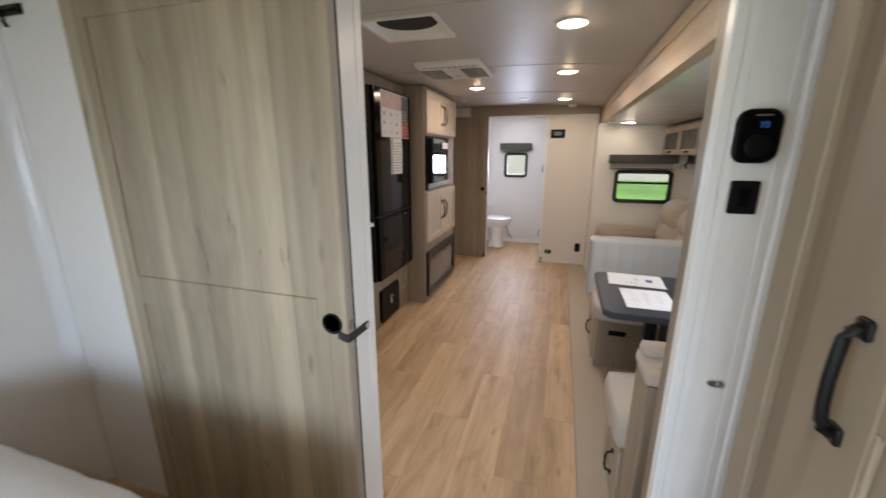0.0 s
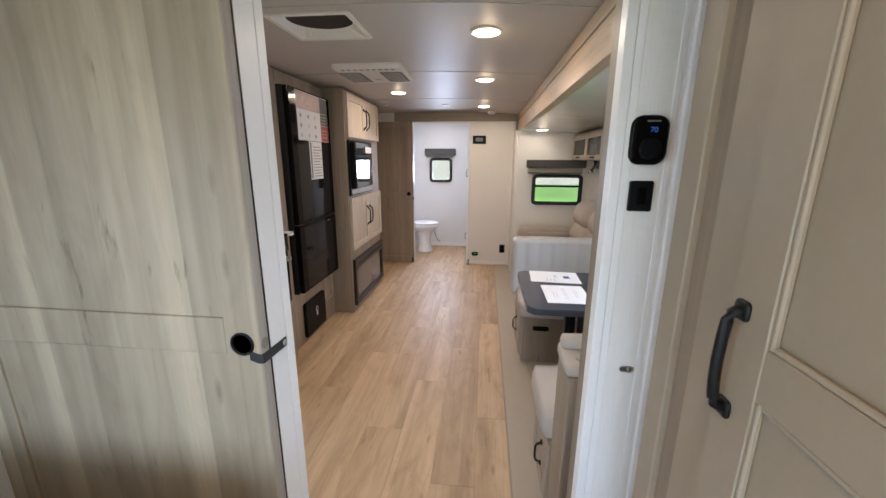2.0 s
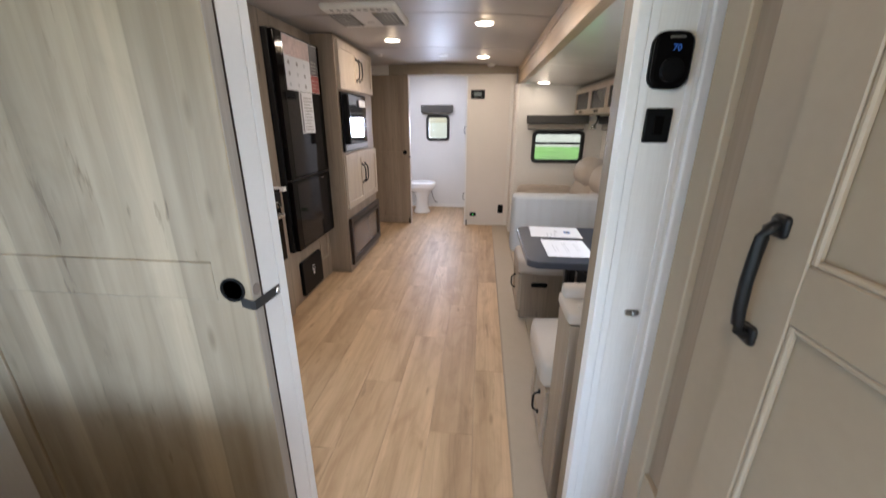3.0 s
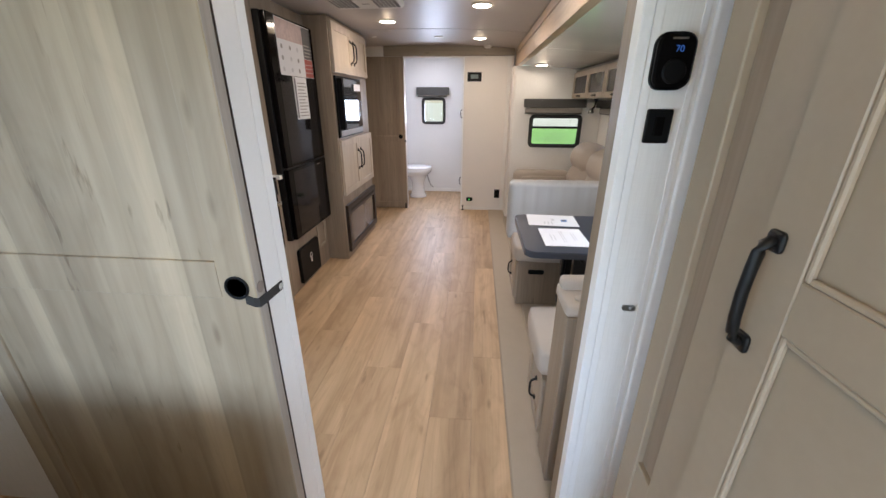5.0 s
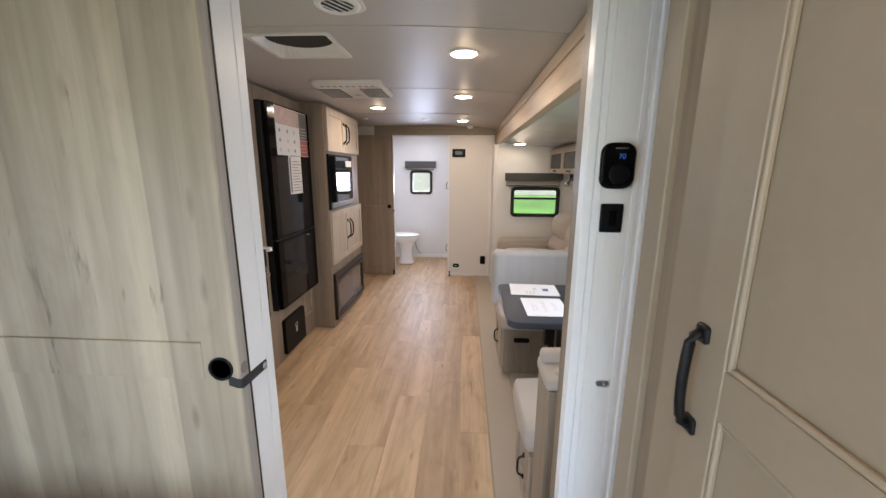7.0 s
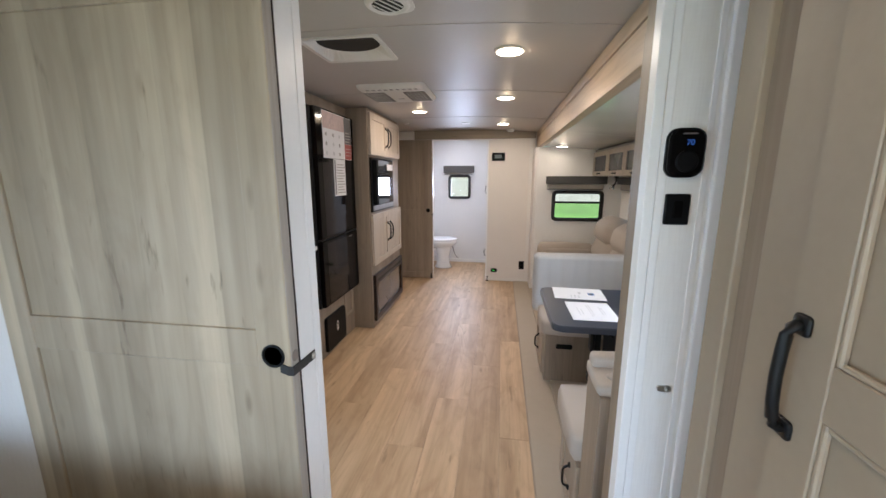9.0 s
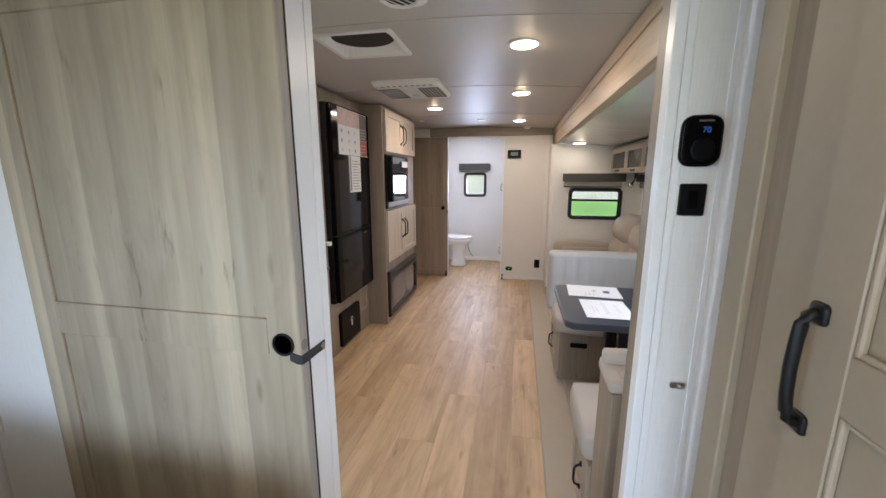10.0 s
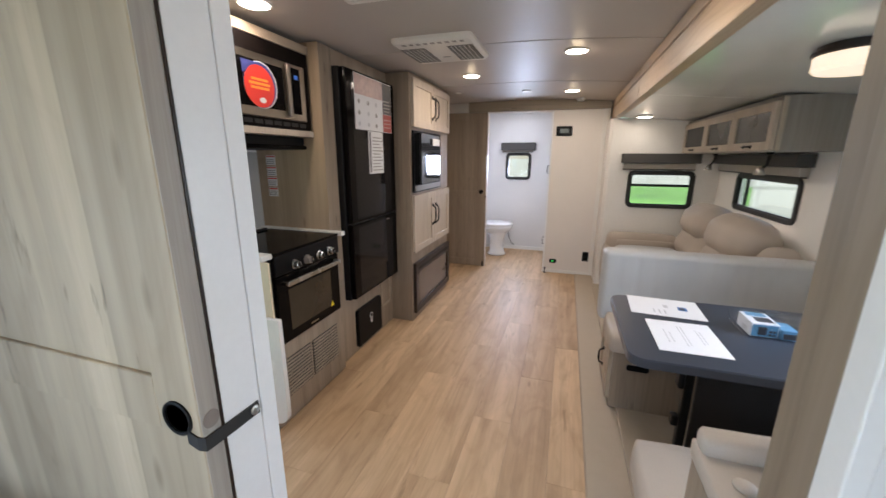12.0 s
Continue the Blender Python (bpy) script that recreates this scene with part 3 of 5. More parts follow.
part("trim", box(0.43, 0.474, END - 0.016, END - 0.001, 0.0, 1.83, 0.003), WALL_PLAIN, None, "white corner post", kind="structure")
part("baseboard", box(-0.08, 0.425, END - 0.010, END - 0.0005, 0.0, 0.035, 0.002), WALL_PLAIN, None, "low white baseboard", kind="structure")
part("baseboard", box(-1.29, 0.04, BATH_BACK - 0.012, BATH_BACK - 0.0005, 0.0, 0.05, 0.002), TRIM, None, "white bathroom baseboard", kind="structure")
part("trim", box(-0.084, -0.070, END - 0.006, END + 0.05, 0.0, 1.82, 0.001), TRIM, None, "white bathroom door jamb", kind="structure")


# ---- windows ----
def window(name, axis, at, u0, u1, z0, z1, bar=None, label="", vertical=False):
    """A black-framed trailer window with rounded corners; the frame stands proud of the wall's inner face."""
    cu, cz = (u0 + u1) / 2, (z0 + z1) / 2
    facing = "-" + axis
    c = (at, cu, cz) if axis == "x" else (cu, at, cz)
    win = thing(name, c, label, "window", kind="structure")
    part("window_frame", ring_frame(u1 - u0, z1 - z0, 0.055, 0.030, 0.016, c, facing), RUBBER, win, "black rounded frame")
    c2 = (at + 0.012, cu, cz) if axis == "x" else (cu, at + 0.012, cz)
    part("window_frame", ring_frame(u1 - u0 - 0.036, z1 - z0 - 0.036, 0.045, 0.022, 0.018, c2, facing), BLACK, win)
    p = box(at + 0.022, at + 0.026, u0 + 0.03, u1 - 0.03, z0 + 0.03, z1 - 0.03) if axis == "x" else box(u0 + 0.03, u1 - 0.03, at + 0.022, at + 0.026, z0 + 0.03, z1 - 0.03)
    pane = part("pane", p, PANE, win)
    pane.visible_shadow = False
    if bar is not None:
        if vertical:
            b = box(at + 0.004, at + 0.02, bar - 0.012, bar + 0.012, z0 + 0.03, z1 - 0.03, 0.002) if axis == "x" else box(bar - 0.012, bar + 0.012, at + 0.004, at + 0.02, z0 + 0.03, z1 - 0.03, 0.002)
        else:
            b = box(at + 0.004, at + 0.02, u0 + 0.03, u1 - 0.03, bar - 0.012, bar + 0.012, 0.002) if axis == "x" else box(u0 + 0.03, u1 - 0.03, at + 0.004, at + 0.02, bar - 0.012, bar + 0.012, 0.002)
        part("window_bar", b, BLACK, win)
    return win


window("window_1", "y", SLIDE_END, 0.679, 1.25, 0.859, 1.213, 1.075, "black-framed trailer window over the sofa")
window("window_2", "x", SLIDE_SIDE, 3.345, 4.255, 0.935, 1.22, 4.10, "wide black-framed window behind the sofa", True)
window("window_3", "y", BATH_BACK, -0.731, -0.377, 1.02, 1.394, None, "small black-framed bathroom window")
window("window_5", "x", SLIDE_SIDE, 1.55, 2.35, 0.91, 1.33, None, "black-framed window over the dinette")
for axis, at, u0, u1, z0, z1, s in (("x", LEFT, *BED_WIN, 1),):
    win = thing("window_4", (at, (u0 + u1) / 2, (z0 + z1) / 2), "large bedroom side window", "window", kind="structure")
    part("window_frame", ring_frame(u1 - u0 + 0.05, z1 - z0 + 0.05, 0.06, 0.03, 0.014, (at, (u0 + u1) / 2, (z0 + z1) / 2), "+x"), RUBBER, win)
    part("pane", box(at - 0.03, at - 0.026, u0, u1, z0, z1), PANE, win).visible_shadow = False


def valance(axis, at, u0, u1, z0, zs, z1, depth, label):
    """A charcoal valance box with the rolled shade's lower hem under it; axis 'y' hangs on a wall at y, 'x' on one at x."""
    def slab(a0, a1, d0, d1, b0, b1, bev):
        return box(at - d1, at - d0, a0, a1, b0, b1, bev) if axis == "x" else box(a0, a1, at - d1, at - d0, b0, b1, bev)
    c = (at - depth / 2, (u0 + u1) / 2, z0) if axis == "x" else ((u0 + u1) / 2, at - depth / 2, z0)
    v = thing("window_valance", c, label, "valance")
    part("valance_box", slab(u0, u1, 0.001, depth, zs, z1, 0.004), VALANCE, v)
    part("roller_shade", slab(u0 + 0.012, u1 - 0.03, 0.012, depth - 0.03, z0 + 0.008, zs - 0.001, 0.006), SHADE, v, "greige rolled shade")
    part("hem_bar", slab(u0 + 0.012, u1 - 0.03, 0.016, depth - 0.036, z0, z0 + 0.007, 0.002), BLACK, v)
    return v


valance("y", SLIDE_END, 0.605, 1.255, 1.222, 1.285, 1.372, 0.095, "charcoal fabric window valance with a rolled shade")
valance("x", SLIDE_SIDE, 3.28, 4.57, 1.222, 1.285, 1.360, 0.09, "long charcoal fabric valance behind the sofa")
valance("y", BATH_BACK, -0.80, -0.325, 1.400, 1.425, 1.530, 0.07, "grey bathroom window valance")


# ---- the bedroom side ----
bm = bmesh.new()
bead = [(-1.6795, 0.9530), *[(-1.6800 + 0.040 - 0.040 * math.cos(t), 0.9530 + 0.0465 * math.sin(t)) for t in (radians(10 * k) for k in range(1, 9))], (-1.6330, 0.9995), (-1.6795, 0.9995)]
loops = [[bm.verts.new((x, y, z)) for x, y in bead] for z in (0.0, 1.92)]
for k in range(len(bead)):
    j = (k + 1) % len(bead)
    bm.faces.new((loops[0][k], loops[0][j], loops[1][j], loops[1][k]))
bm.faces.new(loops[0])
bm.faces.new(loops[1][::-1])
part("trim", bm, mottled("glossy_white_bead", (0.80, 0.80, 0.79), 0.16, 80, 0.02, 0.02), None, "glossy white coved corner bead", kind="structure")

door = thing("sliding_door", (-0.81, 0.947, 0.02), "greige wood-look sliding bedroom door standing open", "door")
leaf = shaker(door, "door_leaf", "-y", 0.978, -1.238, -0.3955, 0.02, 1.828, DOOR_WOOD, rail=0.087, rails=((0.910, 1.005),), thick=0.038, recess=0.0075)
part("edge_band", box(-0.3953, -0.3940, 0.9415, 0.977, 0.021, 1.827), wood("greige_edge", (0.43, 0.385, 0.33), (0.37, 0.33, 0.28), "z", 0.55, 0.1, knots=False), door, "greige edge band")
cup = part("flush_pull", lathe([(0.030, 0), (0.030, -0.003), (0.027, -0.004), (0.024, -0.003), (0.023, 0.004)], (-0.440, 0.940, 0.941), "y", 28), PLASTIC, door, "round black flush pull", smooth=False)
part("plug", lathe([(0.0145, 0), (0.0145, 0.0015)], (-0.3940, 0.9580, 0.938), "x", 22), mottled("taupe_plug", (0.24, 0.20, 0.17), 0.5), door, "grey round plug")
part("door_track", box(-1.66, 0.36, 0.945, 0.976, 1.885, 1.900, 0.003), BLACK, None, "black sliding door track", kind="structure")

strap = thing("door_strap", (-0.39, 0.97, 0.887), "black rubber door hold-back strap with a steel screw", "strap")
bm = bmesh.new()
path = [(-0.4230, 0.9385, 0.912, 0, -1), (-0.4020, 0.9380, 0.905, 0.2, -0.98), (-0.3918, 0.9420, 0.903, 0.7, -0.7), (-0.3906, 0.9580, 0.903, 1, -0.1), (-0.3903, 0.9785, 0.902, 1, 0), (-0.3903, 1.0460, 0.899, 1, 0)]
pv = []
for x, y, z, ax, ay in path:
    pv.append([bm.verts.new((x + d * ax, y + d * ay, z + q)) for d, q in ((-0.0012, -0.012), (-0.0012, 0.012), (0.0015, 0.012), (0.0015, -0.012))])
for a, b in zip(pv, pv[1:]):
    for j in range(4):
        bm.faces.new((a[j], a[(j + 1) % 4], b[(j + 1) % 4], b[j]))
bm.faces.new(pv[0])
bm.faces.new(pv[-1][::-1])
part("strap_band", bm, RUBBER, strap)
part("screw", lathe([(0.009, 0), (0.008, 0.003), (0.005, 0.004), (0.004, 0.002)], (-0.3888, 1.036, 0.899), "x", 18), STEEL, strap, "steel screw")

catch = thing("door_catch", (0.473, 0.995, 0.904), "small nickel door catch on the wall", "catch")
part("catch_plate", plate(0.030, 0.014, 0.006, 0.004, (0.473, 0.9995, 0.904), "-y"), STEEL, catch)
part("catch_bolt", lathe([(0.005, 0), (0.005, -0.006), (0.003, -0.008)], (0.478, 0.9955, 0.904), "y", 12), STEEL, catch)

thermo = thing("thermostat", (0.462, 0.99, 1.42), "black rounded wall thermostat with a blue readout", "thermostat")
part("back_plate", plate(0.070, 0.096, 0.022, 0.008, (0.4555, 0.9995, 1.418), "-y"), PLASTIC, thermo)
part("faceplate", plate(0.067, 0.092, 0.021, 0.012, (0.4555, 0.9915, 1.418), "-y", bevel=0.004), GLOSS, thermo)
part("dial", lathe([(0.021, 0), (0.021, -0.003), (0.018, -0.005), (0.003, -0.005)], (0.4555, 0.9795, 1.401), "y", 28), PLASTIC, thermo, "round black dial")


def lettering(name, text, size, centre, facing, mat, parent, label=""):
    cu = bpy.data.curves.new("writing", "FONT")
    cu.body, cu.size, cu.align_x, cu.align_y, cu.extrude = text, size, "CENTER", "CENTER", 0.0003
    scrap = bpy.data.objects.new("writing", cu)
    scene.collection.objects.link(scrap)
    data = bpy.data.meshes.new_from_object(scrap.evaluated_get(bpy.context.evaluated_depsgraph_get()))
    bpy.data.objects.remove(scrap)
    own = bmesh.new()
    own.from_mesh(data)
    bpy.data.meshes.remove(data)
    turn = {"-y": Euler((radians(90), 0, 0)), "+x": Euler((radians(90), 0, radians(90))), "-x": Euler((radians(90), 0, radians(-90))), "+z": Euler((0, 0, 0))}[facing].to_matrix().to_4x4()
    bmesh.ops.transform(own, matrix=Matrix.Translation(centre) @ turn, verts=own.verts)
    return part(name, own, mat, parent, label)


lettering("readout", "70", 0.015, (0.459, 0.9792, 1.437), "-y", LED_BLUE, thermo, "blue digits")
part("brand_bar", box(0.444, 0.470, 0.9788, 0.9795, 1.4525, 1.4555), STEEL, thermo, "pale maker's mark bar")
switch = thing("light_switch", (0.4565, 0.99, 1.276), "square black wall switch", "switch")
part("cover", plate(0.047, 0.063, 0.004, 0.007, (0.4550, 0.9995, 1.306), "-y", bevel=0.002), PLASTIC, switch)
part("rocker", plate(0.017, 0.034, 0.002, 0.003, (0.4550, 0.9925, 1.306), "-y", bevel=0.001), GLOSS, switch)

ward = thing("wardrobe", (0.75, 0.1, 0.0), "cream shaker wardrobe beside the doorway", "wardrobe")
part("body", box(0.462, 1.048, -0.62, 0.824, 0.0, 1.875), WARDROBE, ward)
part("face_frame", box(0.446, 0.4615, 0.634, 0.716, 0.0, 1.875, 0.002), WARDROBE, ward, "cream face-frame stile")
part("recess_strip", box(0.4585, 0.4618, 0.7165, 0.7715, 0.686, 1.875), TAUPE, ward, "taupe wood strip in the recess")
part("recess_sill", box(0.449, 0.4615, 0.7165, 0.7715, 0.0, 0.685, 0.002), WARDROBE, ward, "cream block closing the recess")
part("outer_stile", box(0.446, 0.4615, 0.772, 0.827, 0.0, 1.875, 0.003), WARDROBE, ward, "cream outer stile")
for y0, y1, hy in ((-0.02, 0.628, 0.606), (-0.61, -0.03, None)):
    d = thing("door", (0.44, (y0 + y1) / 2, 0.06))
    d.parent, d.location = ward, d.location - ward.location
    U = 0.064
    for nm, a0, a1, z0, z1 in (("stile", y0, y0 + U, 0.06, 1.85), ("stile", y1 - U, y1, 0.06, 1.85), ("rail", y0 + U, y1 - U, 0.06, 0.124), ("rail", y0 + U, y1 - U, 1.786, 1.85), ("rail", y0 + U, y1 - U, 1.124, 1.186)):
        part(nm, box(0.431 + (0.0005 if nm == "rail" else 0), 0.4512, a0, a1, z0, z1, 0.0015, 1), WARDROBE, d)
    for z0, z1 in ((0.124, 1.124), (1.186, 1.786)):
        part("panel", box(0.440, 0.450, y0 + U, y1 - U, z0, z1), WARDROBE, d)
        bmf = box(0.4325, 0.4398, y0 + U, y0 + U + 0.007, z0, z1, 0.002, 1)
        box(0.4325, 0.4398, y1 - U - 0.007, y1 - U, z0, z1, 0.002, 1, bmf)
        box(0.4325, 0.4398, y0 + U + 0.007, y1 - U - 0.007, z0, z0 + 0.007, 0.002, 1, bmf)
        box(0.4325, 0.4398, y0 + U + 0.007, y1 - U - 0.007, z1 - 0.007, z1, 0.002, 1, bmf)
        part("moulding", bmf, WARDROBE_EDGE, d, "pale panel moulding")
    if hy:
        bmh = tube([(0.431 - o, hy, z) for o, z in ((0.001, 1.213), (0.007, 1.2125), (0.0125, 1.209), (0.0155, 1.201), (0.0175, 1.180), (0.0185, 1.150), (0.0175, 1.120), (0.0155, 1.099), (0.0125, 1.091), (0.007, 1.0875), (0.001, 1.087))], 0.0064, 12)
        for z in (1.213, 1.087):
            plate(0.024, 0.024, 0.006, 0.0045, (0.4308, hy, z), "-x", bmh, 0.002)
        part("handle", bmh, BLACK, d, "matt black bowed pull", smooth=True)

bed = thing("bed", (-1.0, -0.35, 0.0), "bed with a white quilted cover", "bed")
part("bed_base", box(-1.66, -0.27, -1.6, 0.56, 0.0, 0.36, 0.01), TAUPE, bed)
bmq = cushion(-1.665, -0.25, -1.62, 0.585, 0.362, 0.685, 0.06, 0.010, cuts=30)
for v in bmq.verts:
    if v.co.z > 0.64:
        v.co.z -= 0.012 * max(0, 1 - abs(((v.co.x * 5) % 1) - 0.5) * 8)
part("quilt", bmq, BEDDING, bed, "white quilted cover", smooth=True)


hooks = thing("coat_hooks", (-1.56, 0.99, 1.75), "black coat hook rail on the white wall", "coat hooks")
part("rail", box(-1.645, -1.50, 0.990, 0.9995, 1.80, 1.83, 0.003), BLACK, hooks)
for x in (-1.625, -1.572, -1.52):
    part("hook", tube([(x, 0.989, 1.815), (x, 0.965, 1.80), (x, 0.955, 1.77), (x, 0.962, 1.755)], 0.006, 8), BLACK, hooks, smooth=True)
bo = thing("wall_outlet", (-1.62, 0.99, 0.47), "white oval wall outlet beside the bed", "outlet")
part("cover", plate(0.05, 0.085, 0.022, 0.006, (-1.622, 0.9995, 0.515), "-y", bevel=0.002), WHITE_PLASTIC, bo)

# ---- kitchen side ----
kit = thing("stove_cabinet", (-1.42, 2.16, 0.0), "taupe kitchen base cabinet with a louvred panel", "cabinet")
part("body", box(LEFT + 0.002, -1.165, 1.853, 2.454, 0.0, 0.884), TAUPE, kit)
part("front_panel", box(-1.164, -1.148, 1.857, 2.452, 0.02, 0.435, 0.002), TAUPE, kit)
for y0, y1 in ((1.915, 2.125), (2.150, 2.375)):
    for k in range(11):
        z = 0.152 + k * 0.0188
        part("louvre", box(-1.1478, -1.1405, y0, y1, z, z + 0.0112, 0.002, 1), TAUPE_X, kit)
    # Dark sheet paints the shade in the gaps between louvres.
    part("louvre_backing", box(-1.1479, -1.1465, y0 - 0.004, y1 + 0.004, 0.146, 0.356), RECESS_SHADE, kit, "dark sheet for the shade between the louvres")
part("end_board", box(-1.60, -1.10, 1.842, 1.852, 0.60, 0.884, 0.002), CREAM, kit, "cream end board")
top_ob = thing("countertop", (-1.41, 2.15, 0.885), "white kitchen countertop round the cooktop", "countertop")
part("slab", box(LEFT + 0.002, -1.125, 1.838, 1.902, 0.886, 0.912, 0.004), COUNTER, top_ob)
part("slab", box(LEFT + 0.002, -1.098, 2.418, 2.4525, 0.890, 0.916, 0.004), COUNTER, top_ob)
part("slab", box(LEFT + 0.002, -1.60, 1.903, 2.417, 0.886, 0.912, 0.003), COUNTER, top_ob)
flap = thing("counter_flap", (-1.3, 1.83, 0.10), "white folded-down counter extension with rounded corners", "counter flap")
bmf = plate(0.56, 0.54, 0.07, 0.024, (-1.335, 1.841, 0.355), "-y", bevel=0.003)
box(-1.615, -1.0545, 1.8165, 1.8412, 0.42, 0.630, 0.003, 2, bmf)
part("flap_board", bmf, COUNTER, flap)
part("hinge", box(-1.4, -1.30, 1.826, 1.841, 0.628, 0.65, 0.002), STEEL, flap, "steel hinge")

stove = thing("stove", (-1.37, 2.16, 0.44), "black gas range with steel knobs and oven door", "stove")
part("oven_body", box(-1.60, -1.147, 1.905, 2.415, 0.44, 0.893), BLACK, stove)
part("cooktop", box(-1.598, -1.118, 1.904, 2.412, 0.894, 0.908, 0.004), GLOSS, stove, "black glass cooktop cover")
part("cooktop_hinge", box(-1.599, -1.575, 1.95, 2.37, 0.909, 0.920, 0.004), BLACK, stove)
part("control_panel", box(-1.1465, -1.120, 1.906, 2.414, 0.795, 0.893, 0.006), PLASTIC, stove)
for y in (2.030, 2.125, 2.222, 2.315):
    kn = part("knob", lathe([(0.024, 0.0), (0.024, 0.008), (0.019, 0.012), (0.017, 0.030), (0.014, 0.032)], (-1.1195, y, 0.828), "x", 22), STEEL, stove, "steel range knob", smooth=False)
    part("knob_grip", box(-1.088, -1.082, y - 0.003, y + 0.003, 0.815, 0.841, 0.001), BLACK, kn)
part("oven_door", box(-1.146, -1.128, 1.908, 2.412, 0.448, 0.790, 0.005), GLOSS, stove, "black glass oven door")
part("oven_window", box(-1.1278, -1.1262, 1.985, 2.325, 0.500, 0.712), mottled("brown_oven_glass", (0.035, 0.028, 0.020), 0.06, 40, 0.1, 0.0), stove, "smoked oven window")
bmh = box(-1.098, -1.086, 1.945, 2.378, 0.742, 0.766, 0.005)
box(-1.128, -1.086, 1.945, 1.958, 0.744, 0.764, 0.004, 2, bmh)
box(-1.128, -1.086, 2.365, 2.378, 0.744, 0.764, 0.004, 2, bmh)
part("oven_handle", bmh, STEEL, stove, "flat steel oven handle")
tri = bmesh.new()
a = [tri.verts.new((-1.1258 + d, 2.325 + p, 0.497 + q)) for d in (0, 0.0006) for p, q in ((-0.018, 0), (0.018, 0), (0, 0.030))]
for q in ((0, 1, 2), (5, 4, 3), (0, 3, 4, 1), (1, 4, 5, 2), (2, 5, 3, 0)):
    tri.faces.new([a[k] for k in q])
part("warning_sticker", tri, YELLOW, stove, "yellow warning triangle")
part("maker_mark", box(-1.1278, -1.1266, 2.13, 2.19, 0.468, 0.474), STEEL, stove, "small pale maker's mark")

part("backsplash", box(LEFT + 0.0005, LEFT + 0.006, 1.854, 2.453, 0.913, 1.36), mottled("grey_backsplash", (0.42, 0.40, 0.37), 0.35, 70, 0.06, 0.03), None, "grey backsplash panel", kind="structure", category="backsplash")
tall = thing("tall_side_panel", (-1.44, 2.51, 0.0), "tall taupe wood panel beside the fridge", "panel")
part("edge_band", box(-1.1998, -1.1985, 2.4565, 2.5705, 0.001, 1.927), TAUPE, tall, "taupe edge band")
part("board", box(LEFT + 0.002, -1.20, 2.455, 2.572, 0.0, 1.928, 0.002), wood("warm_taupe_panel", (0.46, 0.345, 0.235), (0.35, 0.26, 0.175), "z", 0.45, 0.08), tall)
for z0, z1 in ((1.285, 1.345), (1.222, 1.280), (1.160, 1.217), (1.100, 1.155)):
    st = thing("warning_label", (-1.578, 2.4545, z0), "white printed warning label on the wood panel", "label", "warning labels by the stove")
    part("paper", box(-1.612, -1.545, 2.4540, 2.4548, z0, z1 - 0.003), PAPER, st)
    part("print_bar", box(-1.610, -1.547, 2.4534, 2.4539, z1 - 0.013, z1 - 0.006), RED, st, "red print bar")
    for k in range(3):
        part("print_bar", box(-1.608, -1.555, 2.4534, 2.4539, z0 + 0.007 + k * 0.011, z0 + 0.011 + k * 0.011), INK, st, "grey print bar")

up = thing("microwave_cabinet", (-1.47, 2.1, 1.45), "taupe upper cabinet with a built-in microwave", "cabinet")
part("body", box(LEFT + 0.002, -1.285, 1.60, 2.4535, 1.472, 1.905), TAUPE, up)
part("top_rail", box(-1.2845, -1.262, 1.60, 2.4535, 1.862, 1.905, 0.002), TAUPE_Y, up)
part("shelf_edge", box(LEFT + 0.002, -1.258, 1.60, 2.4535, 1.440, 1.471, 0.003), OAK_FRAME, up, "pale shelf edge")
mw = thing("microwave", (-1.30, 2.12, 1.475), "built-in steel and black microwave with a red round sticker", "microwave")
part("trim_kit", box(-1.2845, -1.258, 1.795, 2.435, 1.473, 1.858, 0.003), NEAR_BLACK, mw, "dark trim frame")
part("front", box(-1.2578, -1.244, 1.84, 2.385, 1.515, 1.785, 0.004), DARK_STEEL, mw)
part("door_glass", box(-1.2438, -1.2412, 1.86, 2.222, 1.555, 1.752, 0.001), GLOSS, mw)
part("control_panel", box(-1.2438, -1.2412, 2.282, 2.345, 1.548, 1.768, 0.001), GLOSS, mw)
part("door_handle", box(-1.240, -1.222, 2.232, 2.256, 1.53, 1.775, 0.006), DARK_STEEL, mw)
part("display", box(-1.2411, -1.2405, 2.30, 2.328, 1.715, 1.735), LED_BLUE, mw)
# Vent slots are flat dark plates, their inner shade put into the colour.
for k in range(9):
    part("vent_slot", box(-1.2578, -1.2565, 1.84 + k * 0.062, 1.89 + k * 0.062, 1.485, 1.505), RECESS_SHADE, mw)
stk = part("sticker", lathe([(0.100, 0), (0.100, 0.0012)], (-1.2404, 2.070, 1.650), "x", 40), PAPER, mw, "white round sticker")
part("sticker_face", lathe([(0.090, 0), (0.090, 0.0010)], (-1.2385, 2.060, 1.643), "x", 40), RED, stk, "red round sticker")
part("navy_flag", box(-1.2382, -1.2376, 1.965, 2.07, 1.688, 1.742), NAVY, stk, "navy print block")
part("navy_ring", lathe([(0.0965, 0), (0.0965, 0.0008)], (-1.2392, 2.066, 1.649), "x", 40), NAVY, stk)
for z, w in ((1.672, 0.05), (1.654, 0.062), (1.636, 0.055)):
    part("print_bar", box(-1.2374, -1.2368, 2.06 - w, 2.06 + w, z - 0.005, z + 0.005), ORANGE, stk, "orange print bar")
part("emblem", lathe([(0.020, 0), (0.020, 0.0006)], (-1.2374, 2.07, 1.585), "x", 20, squash=0.6), PAPER, stk, "pale oval emblem")
hood = thing("range_hood", (-1.5, 2.1, 1.37), "slim black range hood under the cabinet", "range hood")
